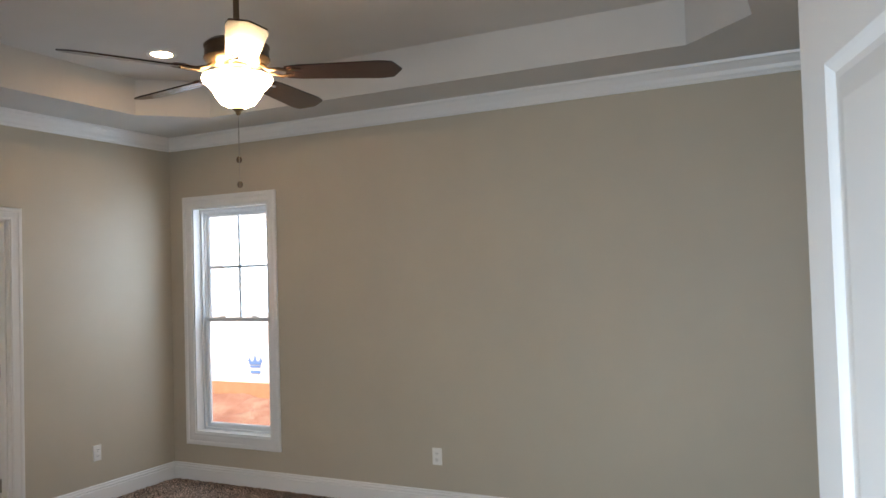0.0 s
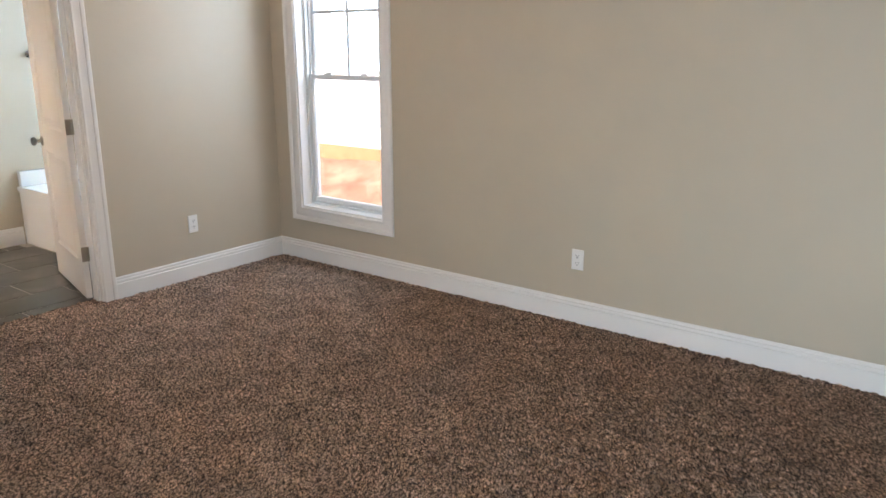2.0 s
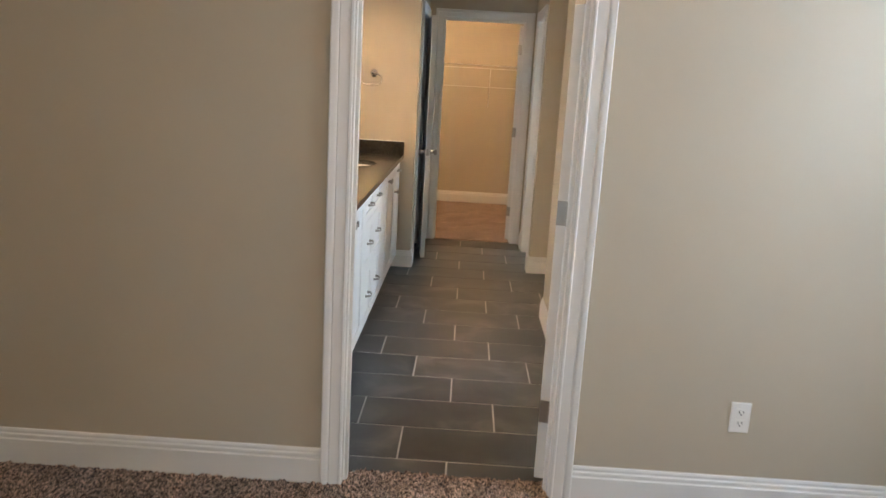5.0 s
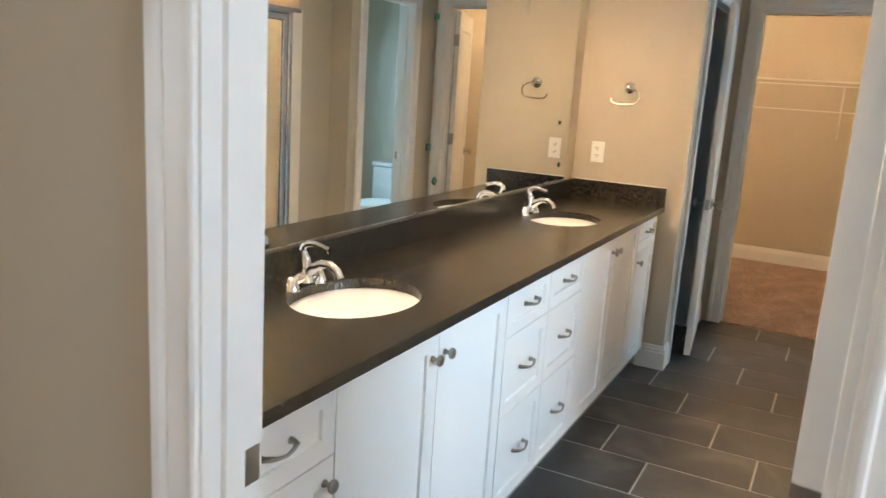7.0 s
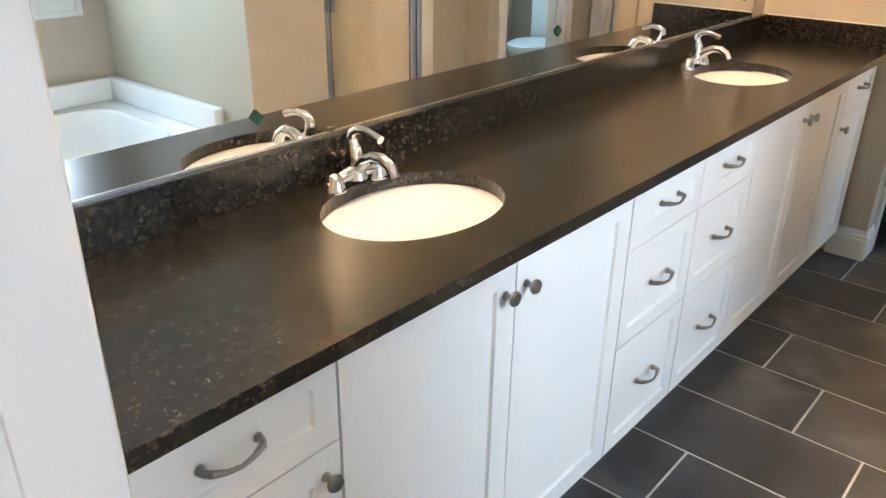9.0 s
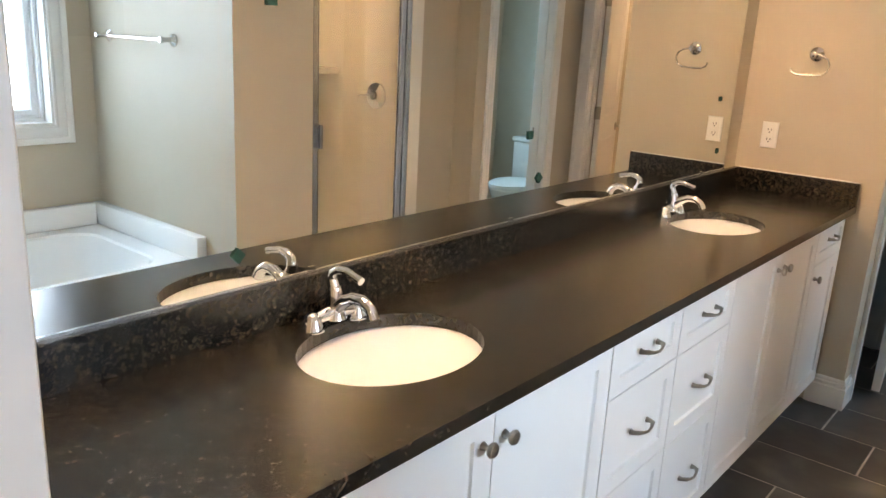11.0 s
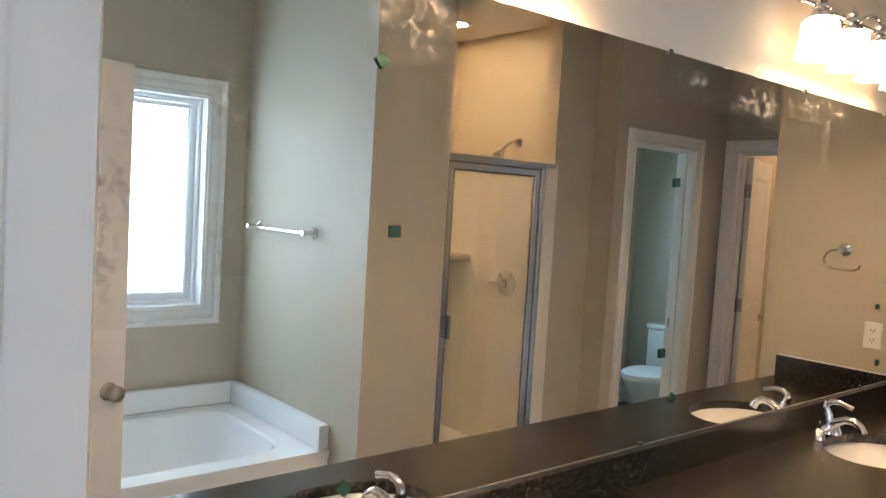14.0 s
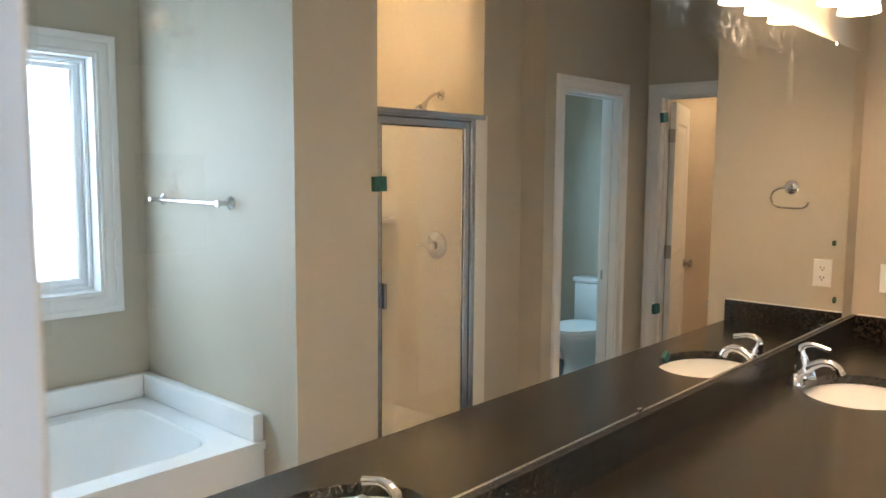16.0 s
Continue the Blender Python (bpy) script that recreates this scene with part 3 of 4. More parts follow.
# ---- doors ----
def door_leaf(name, label, w, h, at, knob=True, hinge_side=1):
    """Hinge line at the origin; the leaf runs along +x."""
    root = thing(name, label, "door", at=at)
    t = 0.0175
    bm = bmesh.new()
    holes = [(0.115, w - 0.115, 0.24, 0.86), (0.115, w - 0.115, 1.02, h - 0.13)]
    steps = ((0.006, -0.003), (0.016, -0.009), (0.026, -0.009), (0.060, -0.003), (0.062, -0.003))
    for s in (-1, 1):
        panelled(bm, lambda a, b, v, s=s: (a, s * (t + v), b), 0.0, w, 0.012, h, holes, steps)
    cells_edge = [(0, 0.012), (w, 0.012), (w, h), (0, h)]
    rings(bm, [[(a, -t, b) for a, b in cells_edge], [(a, t, b) for a, b in cells_edge]])
    bmesh.ops.remove_doubles(bm, verts=list(bm.verts), dist=1e-5)
    part("leaf", bm, DOOR, root)
    for zc in (0.29, 1.06, h - 0.22):
        bm = bmesh.new()
        tube(bm, [(-0.004, hinge_side * (t + 0.004), zc - 0.045), (-0.004, hinge_side * (t + 0.004), zc + 0.045)], 0.006)
        box(bm, -0.0025, 0.0, -0.016, 0.017, zc - 0.045, zc + 0.045)
        part("hinge", bm, NICKEL, root, "brushed nickel hinge")
    if knob:
        for s in (-1, 1):
            bm = bmesh.new()
            lathe(bm, [(0.0, 0), (0.032, 0), (0.032, 0.004), (0.026, 0.009), (0.013, 0.011), (0.011, 0.030), (0.016, 0.036), (0.026, 0.042), (0.029, 0.052), (0.026, 0.062), (0.015, 0.068), (0, 0.069)], (0, 0, 0), 24, axis="y")
            for v in bm.verts:
                v.co = Vector((w - 0.06 + v.co.x, s * (t + v.co.y), 0.915 + v.co.z))
            part("door_knob", bm, NICKEL, root, "brushed nickel knob", smooth=True)
        part("latch_plate", boxed(w, w + 0.0015, -0.012, 0.012, 0.885, 0.945), NICKEL, root)
    return root


door_leaf("panel_door", "white two-panel bathroom door standing wide open", 0.76, 2.05, pose(3.247, 4.812, 0, 0, 0, 75), hinge_side=-1)
door_leaf("panel_door", "white two-panel bedroom entry door swung wide open", 0.77, 2.03, pose(0.45, -0.435, 0, 0, 0, 15.4), hinge_side=1)
door_leaf("panel_door", "white two-panel linen closet door left ajar", 0.66, 2.02, pose(2.497, 9.175, 0, 0, 0, -84), hinge_side=1)
door_leaf("panel_door", "white two-panel closet door open into the closet", 0.72, 2.05, pose(3.335, 9.545, 0, 0, 0, 72), hinge_side=-1)


# ---- sockets ----
def outlet(name, label, M):
    root = thing(name, label, "outlet")
    bm = bmesh.new()
    lo = [(-0.036, -0.058), (0.036, -0.058), (0.036, 0.058), (-0.036, 0.058)]
    rings(bm, [[M(a, b, 0.0) for a, b in lo], [M(a, b, 0.003) for a, b in lo], [M(a * 0.92, b * 0.95, 0.006) for a, b in lo]], True, True, True)
    plate = part("cover_plate", bm, PLASTIC, root)
    for zc in (-0.021, 0.021):
        bm = bmesh.new()
        cells(bm, M, -0.017, 0.017, zc - 0.014, zc + 0.014, [], 0.006, 0.0085)
        socket = part("socket", bm, PLASTIC, root)
        for a, w, h in ((-0.007, 0.0016, 0.005), (0.007, 0.0016, 0.004), (0.0, 0.0025, 0.0025)):
            bm = bmesh.new()
            b = zc + (0.003 if a else -0.008)
            cells(bm, M, a - w, a + w, b - h, b + h, [], 0.0085, 0.009)
            part("slot", bm, DARK, socket)
    return root


def shifted(M, a, b):
    return lambda x, y, v: M(a + x, b + y, v)


outlet("wall_outlet", "white duplex outlet low on the greige wall", shifted(EAST, 2.232, 0.368))
outlet("wall_outlet", "white duplex outlet between door and corner", shifted(NORTH, 3.94, 0.37))
outlet("wall_outlet", "white duplex outlet low beside the bathroom doorway", shifted(NORTH, 1.136, 0.346))
outlet("wall_outlet", "white duplex outlet above the dark backsplash", shifted(on_y(8.22, -1), 1.987, 1.175))


# ---- ceiling fan ----
def ceiling_fan(x, y):
    root = thing("ceiling_fan", "bronze ceiling fan with five dark wooden blades and lit bowl", "ceiling fan", at=pose(x, y, 0))
    part("canopy", lathe(bmesh.new(), [(0.0, 3.08), (0.07, 3.08), (0.066, 3.05), (0.03, 3.015), (0.0, 3.015)]), BRONZE, root, smooth=True)
    part("downrod", tube(bmesh.new(), [(0, 0, 2.59), (0, 0, 3.03)], 0.0125), BRONZE, root, smooth=True)
    part("motor_housing", lathe(bmesh.new(), [(0.0, 2.590), (0.03, 2.586), (0.06, 2.566), (0.112, 2.558), (0.126, 2.545), (0.126, 2.536), (0.122, 2.532), (0.124, 2.502), (0.128, 2.494), (0.122, 2.484), (0.100, 2.470), (0.07, 2.462), (0.0, 2.460)], n=36), BRONZE, root, "aged bronze motor housing", smooth=True)
    part("light_fitter", lathe(bmesh.new(), [(0.0, 2.462), (0.062, 2.462), (0.050, 2.448), (0.056, 2.436), (0.066, 2.426), (0.0, 2.424)]), BRONZE, root, smooth=True)
    part("glass_bowl", lathe(bmesh.new(), [(0.05, 2.424), (0.132, 2.424), (0.136, 2.416), (0.132, 2.404), (0.116, 2.388), (0.098, 2.368), (0.084, 2.342), (0.066, 2.318), (0.034, 2.304), (0.0, 2.300)], n=36), BOWL, root, "glowing alabaster glass bowl", smooth=True)
    part("finial", lathe(bmesh.new(), [(0.0, 2.306), (0.022, 2.304), (0.024, 2.296), (0.012, 2.288), (0.008, 2.276), (0.0, 2.270)]), BRONZE, root, smooth=True)
    for dx, z0 in ((0.006, 2.10), (-0.010, 2.00)):
        chain = part("pull_chain", tube(bmesh.new(), [(dx, dx, z0), (dx * 0.3, dx * 0.3, 2.29)], 0.0013, 6), NICKEL, root)
        part("chain_pull", lathe(bmesh.new(), [(0, 0.014), (0.008, 0.011), (0.012, 0.0), (0.008, -0.011), (0, -0.014)], (dx, dx, z0), 14), BRONZE, chain, "bronze pull knob", smooth=True)
    for k in range(5):
        a = radians(40.5 + 184 + 72 * k)
        rot = Matrix.Rotation(a, 4, "Z")
        tilt = Matrix.Rotation(radians(-12), 4, "X")
        bm = bmesh.new()
        outline = [(0.19, -0.045), (0.24, -0.055), (0.56, -0.070), (0.61, -0.062), (0.628, -0.03), (0.645, 0.0), (0.628, 0.03), (0.61, 0.062), (0.56, 0.070), (0.24, 0.055), (0.19, 0.045)]
        rings(bm, [[(u, v, -0.003) for u, v in outline], [(u, v, 0.003) for u, v in outline]], True, True, True)
        bmesh.ops.transform(bm, matrix=Matrix.Translation((0, 0, 2.438)) @ tilt, verts=bm.verts)
        blade = part("blade", bm, WOOD, root, "dark walnut fan blade")
        blade.matrix_basis = rot
        bm = bmesh.new()
        for s in (-1, 1):
            tube(bm, [(0.09, 0.006 * s, 2.472), (0.13, 0.03 * s, 2.442), (0.17, 0.034 * s, 2.436 - 0.006 * s), (0.22, 0.012 * s, 2.438)], 0.007, 8)
        lathe(bm, [(0, -0.004), (0.035, -0.004), (0.035, 0.0), (0, 0.0)], (0.225, 0, 2.4415), 16)
        iron = part("blade_iron", bm, BRONZE, root, smooth=True)
        iron.matrix_basis = rot
    return root


ceiling_fan(2.26, 1.80)


# ---- vanity ----
FACE = 2.365


def shaker(name, unit, y0, y1, z0, z1, rail):
    bm = bmesh.new()
    M = lambda a, b, v: (FACE + v, a, b)
    r = rail
    panelled(bm, M, y0, y1, z0, z1, [(y0 + r, y1 - r, z0 + r, z1 - r)], ((0.002, -0.007), (0.004, -0.008)))
    lp = [(y0, z0), (y1, z0), (y1, z1), (y0, z1)]
    rings(bm, [[M(a, b, -0.019) for a, b in lp], [M(a, b, 0.0) for a, b in lp]], True, True)
    bmesh.ops.remove_doubles(bm, verts=list(bm.verts), dist=1e-5)
    return part(name, bm, CABINET, unit)


def pull(owner, y, z):
    bm = bmesh.new()
    pts = [(FACE, y - 0.046, z), (FACE + 0.010, y - 0.046, z), (FACE + 0.020, y - 0.040, z + 0.001), (FACE + 0.026, y - 0.022, z - 0.003), (FACE + 0.029, y, z - 0.005), (FACE + 0.026, y + 0.022, z - 0.003), (FACE + 0.020, y + 0.040, z + 0.001), (FACE + 0.010, y + 0.046, z), (FACE, y + 0.046, z)]
    tube(bm, pts, 0.005, 10, [0.0085, 0.006, 0.0062, 0.0042, 0.0036, 0.0042, 0.0062, 0.006, 0.0085])
    part("handle", bm, NICKEL, owner, "brushed nickel bow handle", smooth=True)


def knob(owner, y, z):
    bm = lathe(bmesh.new(), [(0.0, 0), (0.009, 0), (0.008, 0.004), (0.005, 0.010), (0.006, 0.015), (0.014, 0.019), (0.016, 0.024), (0.013, 0.029), (0.0, 0.031)], (FACE, y, z), 20, axis="x")
    part("knob", bm, NICKEL, owner, "brushed nickel knob", smooth=True)


def cabinet(y0, y1, kind, label):
    unit = thing("vanity_cabinet", label, "cabinet", "vanity cabinets")
    bm = bmesh.new()
    box(bm, 1.88, FACE - 0.0195, y0 + 0.0005, y1 - 0.0005, 0.100, 0.886)
    part("body", bm, CABINET, unit)
    part("toe_kick", boxed(1.88, FACE - 0.075, y0 + 0.0005, y1 - 0.0005, -0.006, 0.100), CABINET, unit)
    g = 0.003
    if kind == "sink":
        ym = (y0 + y1) / 2
        for a, b, s in ((y0 + g, ym - g / 2, -1), (ym + g / 2, y1 - g, 1)):
            d = shaker("door", unit, a, b, 0.110, 0.882, 0.058)
            knob(d, ym + s * 0.034, 0.805)
    elif kind == "drawers":
        for z0, z1 in ((0.722, 0.882), (0.447, 0.718), (0.110, 0.443)):
            d = shaker("drawer", unit, y0 + g, y1 - g, z0, z1, 0.045)
            pull(d, (y0 + y1) / 2, (z0 + z1) / 2 + 0.005)
    else:
        d = shaker("drawer", unit, y0 + g, y1 - g, 0.722, 0.882, 0.045)
        pull(d, (y0 + y1) / 2, 0.81)
        d = shaker("door", unit, y0 + g, y1 - g, 0.110, 0.718, 0.058)
        knob(d, y1 - 0.035 if kind == "right" else y0 + 0.035, 0.665)
    return unit


cabinet(4.815, 5.205, "right", "white shaker vanity cabinet with one drawer and door")
cabinet(5.205, 6.12, "sink", "white shaker sink cabinet with two doors")
cabinet(6.12, 6.51, "drawers", "white shaker vanity bank of three drawers")
cabinet(6.51, 6.90, "drawers", "white shaker vanity bank of three drawers")
cabinet(6.90, 7.80, "sink", "white shaker sink cabinet with two doors")
cabinet(7.80, 8.20, "left", "white shaker vanity cabinet with one drawer and door")


def oval(cx, cy, rx, ry, n=48):
    return [(cx + rx * math.cos(2 * math.pi * i / n), cy + ry * math.sin(2 * math.pi * i / n)) for i in range(n)]


SINKS = ((2.108, 5.655), (2.108, 7.37))
counter = thing("countertop", "dark speckled granite vanity top with two oval cutouts", "countertop")
bm = slab_with_holes([(1.855, 4.812), (2.395, 4.812), (2.395, 8.218), (1.855, 8.218)], [oval(*s, 0.165, 0.215) for s in SINKS], 0.888, 0.918)
part("slab", bm, GRANITE, counter)
part("backsplash", boxed(1.855, 1.875, 4.812, 6.515, 0.9185, 1.015), GRANITE, counter, bevel=0.0015)
part("backsplash", boxed(1.855, 1.875, 6.5165, 8.198, 0.9185, 1.015), GRANITE, counter, bevel=0.0015)
part("side_splash", boxed(1.855, 2.393, 8.199, 8.218, 0.9185, 1.015), GRANITE, counter, bevel=0.0015)


part("caulk_bead", tube(bmesh.new(), [(1.876, 8.2175, 1.0165), (2.393, 8.2175, 1.0165)], 0.0028, 6), PLASTIC, counter, "white caulk line")


def sink(cx, cy):
    root = thing("sink_basin", "white oval undermount porcelain sink in the granite", "sink", "vanity sinks")
    bm = bmesh.new()
    prof = ((1.10, -0.001), (1.06, -0.001), (1.03, -0.004), (1.01, -0.02), (0.97, -0.06), (0.86, -0.105), (0.66, -0.135), (0.40, -0.148), (0.12, -0.152))
    loops = [[(x, y, 0.887 + h) for x, y in oval(cx, cy, 0.165 * k, 0.215 * k)] for k, h in prof]
    loops += [[(x, y, 0.875 + h) for x, y in oval(cx, cy, 0.165 * k, 0.215 * k)] for k, h in prof[::-1][:-2]]
    rings(bm, loops, True, False, False)
    part("bowl", bm, PORCELAIN, root, smooth=True)
    part("drain", lathe(bmesh.new(), [(0, -0.004), (0.030, -0.004), (0.030, 0.002), (0.020, 0.003), (0.019, -0.002), (0, -0.002)], (cx, cy, 0.735), 24), CHROME, root, "chrome drain", smooth=True)
    bm = lathe(bmesh.new(), [(0, 0.0), (0.011, 0.0), (0.011, 0.006), (0.006, 0.006), (0.006, 0.001), (0, 0.001)], (cx + 0.151, cy, 0.845), 16, axis="x")
    bmesh.ops.rotate(bm, cent=(cx + 0.151, cy, 0.845), matrix=Matrix.Rotation(radians(180), 3, "Z"), verts=bm.verts)
    part("overflow", bm, NICKEL, root)
    return root


def faucet(cx, cy):
    root = thing("faucet", "chrome single-lever faucet on a wide base plate", "faucet", "vanity faucets", at=pose(cx, cy, 0.918))
    bm = bmesh.new()
    spine = [(0.0, 0.080 * k / 8, 0.012 + 0.016 * (1 - (k / 8) ** 2)) for k in range(-8, 9)]
    tube(bm, spine, 0.012, 14, [0.010 + 0.008 * (1 - abs(k / 8)) for k in range(-8, 9)])
    for v in bm.verts:
        v.co.z = max(v.co.z, 0.001)
    part("base_plate", bm, CHROME, root, smooth=True)
    for y in (-0.062, 0.062):
        part("base_foot", lathe(bmesh.new(), [(0.0, 0.0), (0.027, 0.0), (0.027, 0.004), (0.023, 0.014), (0.018, 0.026), (0.015, 0.033), (0.008, 0.038), (0.0, 0.039)], (0, y, 0), 22), CHROME, root, smooth=True)
    part("body", lathe(bmesh.new(), [(0.0, 0.012), (0.027, 0.014), (0.022, 0.030), (0.018, 0.055), (0.018, 0.072), (0.014, 0.084), (0.0, 0.088)], n=24), CHROME, root, smooth=True)
    bm = bmesh.new()
    tube(bm, [(0.004, 0, 0.034), (0.030, 0, 0.058), (0.058, 0, 0.072), (0.086, 0, 0.073), (0.108, 0, 0.060), (0.118, 0, 0.040)], 0.013, 14, [0.016, 0.0145, 0.013, 0.0125, 0.013, 0.014])
    part("spout", bm, CHROME, root, smooth=True)
    bm = bmesh.new()
    tube(bm, [(-0.002, 0, 0.080), (-0.008, 0, 0.098), (-0.004, 0, 0.114), (0.012, 0, 0.124), (0.036, 0, 0.126), (0.060, 0, 0.120), (0.080, 0, 0.114)], 0.01, 12, [0.014, 0.013, 0.011, 0.0095, 0.008, 0.0075, 0.009])
    part("lever", bm, CHROME, root, smooth=True)
    part("drain_rod", tube(bmesh.new(), [(-0.024, 0, 0.0), (-0.024, 0, 0.05)], 0.0025, 8), CHROME, root)
    return root


for s in SINKS:
    sink(*s)
    faucet(1.935, s[1] - 0.005)

mirror = thing("vanity_mirror", "wide frameless wall mirror above the granite splash", "mirror")
part("glass_sheet", boxed(1.854, 1.860, 4.83, 8.06, 1.019, 2.066), MIRROR, mirror)
part("bottom_channel", boxed(1.8605, 1.8635, 4.83, 8.06, 1.0155, 1.0215), ALUMINIUM, mirror, "thin silver channel")
for yy in (5.65, 6.40, 7.15, 7.80):
    part("mirror_clip", boxed(1.8605, 1.864, yy - 0.009, yy + 0.009, 2.058, 2.072), CHROME, mirror, "small clear chrome clip")
    part("mirror_clip", boxed(1.8605, 1.864, yy - 0.009, yy + 0.009, 1.0218, 1.030), CHROME, mirror)


def vanity_light(y):
    root = thing("vanity_light", "chrome bar light with four glowing frosted shades", "wall lamp", "vanity lights")
    part("back_plate", boxed(1.8535, 1.872, y - 0.11, y + 0.11, 2.255, 2.345), CHROME, root, bevel=0.006)
    part("bar", tube(bmesh.new(), [(1.935, y - 0.36, 2.30), (1.935, y + 0.36, 2.30)], 0.008), CHROME, root, smooth=True)
    for s in (-1, 1):
        part("arm", tube(bmesh.new(), [(1.87, y + s * 0.07, 2.29), (1.90, y + s * 0.08, 2.31), (1.935, y + s * 0.10, 2.30)], 0.006), CHROME, root, smooth=True)
        part("bar_end", lathe(bmesh.new(), [(0, -0.013), (0.011, -0.008), (0.013, 0.0), (0.011, 0.008), (0, 0.013)], (1.935, y + s * 0.365, 2.30), 14, axis="y"), CHROME, root, smooth=True)
    for k in range(4):
        yy = y - 0.315 + 0.21 * k
        inner = 1 if k < 2 else -1
        part("gooseneck", tube(bmesh.new(), [(1.935, yy + inner * 0.085, 2.300), (1.948, yy + inner * 0.065, 2.322), (1.960, yy + inner * 0.035, 2.332), (1.972, yy + inner * 0.010, 2.324), (1.975, yy, 2.306)], 0.005, 8), CHROME, root, smooth=True)
        part("socket_cup", lathe(bmesh.new(), [(0.0, 0.015), (0.012, 0.012), (0.016, 0.004), (0.012, -0.004), (0.024, -0.012), (0.027, -0.020), (0.021, -0.026), (0.031, -0.034), (0.031, -0.046), (0.0, -0.048)], (1.975, yy, 2.295), 20), CHROME, root, smooth=True)
        shade = part("shade", lathe(bmesh.new(), [(0.028, 2.252), (0.044, 2.244), (0.053, 2.230), (0.055, 2.205), (0.059, 2.165), (0.066, 2.128), (0.062, 2.128), (0.055, 2.165), (0.051, 2.205), (0.049, 2.226), (0.040, 2.240), (0.028, 2.246)], (1.975, yy, 0), 24), SHADE, root, "glowing frosted glass shade", smooth=True)
        part("bulb", lathe(bmesh.new(), [(0.0, 0.055), (0.012, 0.052), (0.014, 0.034), (0.023, 0.018), (0.026, 0.0), (0.020, -0.016), (0.0, -0.024)], (1.975, yy, 2.165), 16), BULB, shade, "glowing lamp bulb", smooth=True)
    return root


vanity_light(7.29)
vanity_light(5.65)


def towel_ring():
    root = thing("towel_ring", "chrome open towel ring on the end wall", "towel ring")
    c = (2.13, 8.22, 1.535)
    bm = lathe(bmesh.new(), [(0.0, 0), (0.030, 0), (0.030, -0.006), (0.022, -0.012), (0.012, -0.018), (0.010, -0.045), (0.014, -0.050), (0.012, -0.060), (0, -0.062)], c, 24, axis="y")
    part("rose", bm, CHROME, root, smooth=True)
    y = 8.22 - 0.052
    pts = [(2.13, y, 1.535), (2.165, y, 1.530), (2.190, y, 1.516), (2.200, y, 1.490), (2.190, y, 1.462), (2.165, y, 1.450), (2.10, y, 1.446), (2.07, y, 1.448), (2.050, y, 1.458), (2.044, y, 1.474)]
    part("ring", tube(bmesh.new(), pts, 0.0048, 10), CHROME, root, smooth=True)


towel_ring()

# ---- tub side ----
def towel_bar():
    root = thing("towel_bar", "chrome towel bar on the wall above the tub", "towel bar")
    for x in (3.91, 4.50):
        bm = lathe(bmesh.new(), [(0.0, 0), (0.030, 0), (0.030, -0.006), (0.020, -0.014), (0.011, -0.020), (0.011, -0.052), (0.016, -0.060), (0.014, -0.074), (0, -0.077)], (x, 6.58, 1.45), 24, axis="y")
        part("bracket", bm, CHROME, root, smooth=True)
    part("bar", tube(bmesh.new(), [(3.90, 6.517, 1.45), (4.51, 6.517, 1.45)], 0.009, 14), CHROME, root, smooth=True)


towel_bar()


def rounded(x0, x1, y0, y1, r, n=8):
    pts = []
    for cx, cy, a0 in ((x1 - r, y1 - r, 0), (x0 + r, y1 - r, 90), (x0 + r, y0 + r, 180), (x1 - r, y0 + r, 270)):
        for i in range(n):
            a = radians(a0 + 90 * i / (n - 1))
            pts.append((cx + r * math.cos(a), cy + r * math.sin(a)))
    return pts


def bathtub():
    root = thing("bathtub", "white acrylic garden tub with raised wall flange", "bathtub")
    x0, x1, y0, y1 = 3.68, 4.697, 4.814, 6.577
    hole = rounded(x0 + 0.11, x1 - 0.13, y0 + 0.13, y1 - 0.15, 0.16)
    bm = slab_with_holes(rect(x0, x1, y0, y1), [hole], 0.415, 0.45)
    part("deck", bm, ACRYLIC, root)
    bm = bmesh.new()
    loops = []
    for s, z in ((0, 0.448), (0.012, 0.44), (0.03, 0.36), (0.06, 0.22), (0.11, 0.12), (0.20, 0.095)):
        loops.append([(x, y, z) for x, y in rounded(x0 + 0.11 + s, x1 - 0.13 - s, y0 + 0.13 + s, y1 - 0.15 - s, max(0.16 - s * 0.3, 0.08))])
    rings(bm, loops, True, False, True)
    part("basin", bm, ACRYLIC, root, smooth=True)
    bm = bmesh.new()
    M = on_x(x0 + 0.012, -1)
    panelled(bm, M, y0, y1, 0.0, 0.415, [(y0 + 0.08, y1 - 0.08, 0.06, 0.36)], ((0.01, -0.006), (0.014, -0.006)))
    box(bm, x0 + 0.0125, x0 + 0.03, y0, y1, -0.006, 0.415)
    part("apron", bm, ACRYLIC, root)
    part("flange", boxed(x1 - 0.055, x1, y0, y1 - 0.056, 0.4505, 0.57), ACRYLIC, root, bevel=0.012, smooth=True)
    part("flange", boxed(x0 + 0.01, x1, y1 - 0.055, y1, 0.4505, 0.57), ACRYLIC, root, bevel=0.012, smooth=True)
    part("drain", lathe(bmesh.new(), [(0, 0), (0.03, 0), (0.03, 0.004), (0, 0.005)], (4.25, 5.15, 0.0955), 20), CHROME, root)
    return root


bathtub()


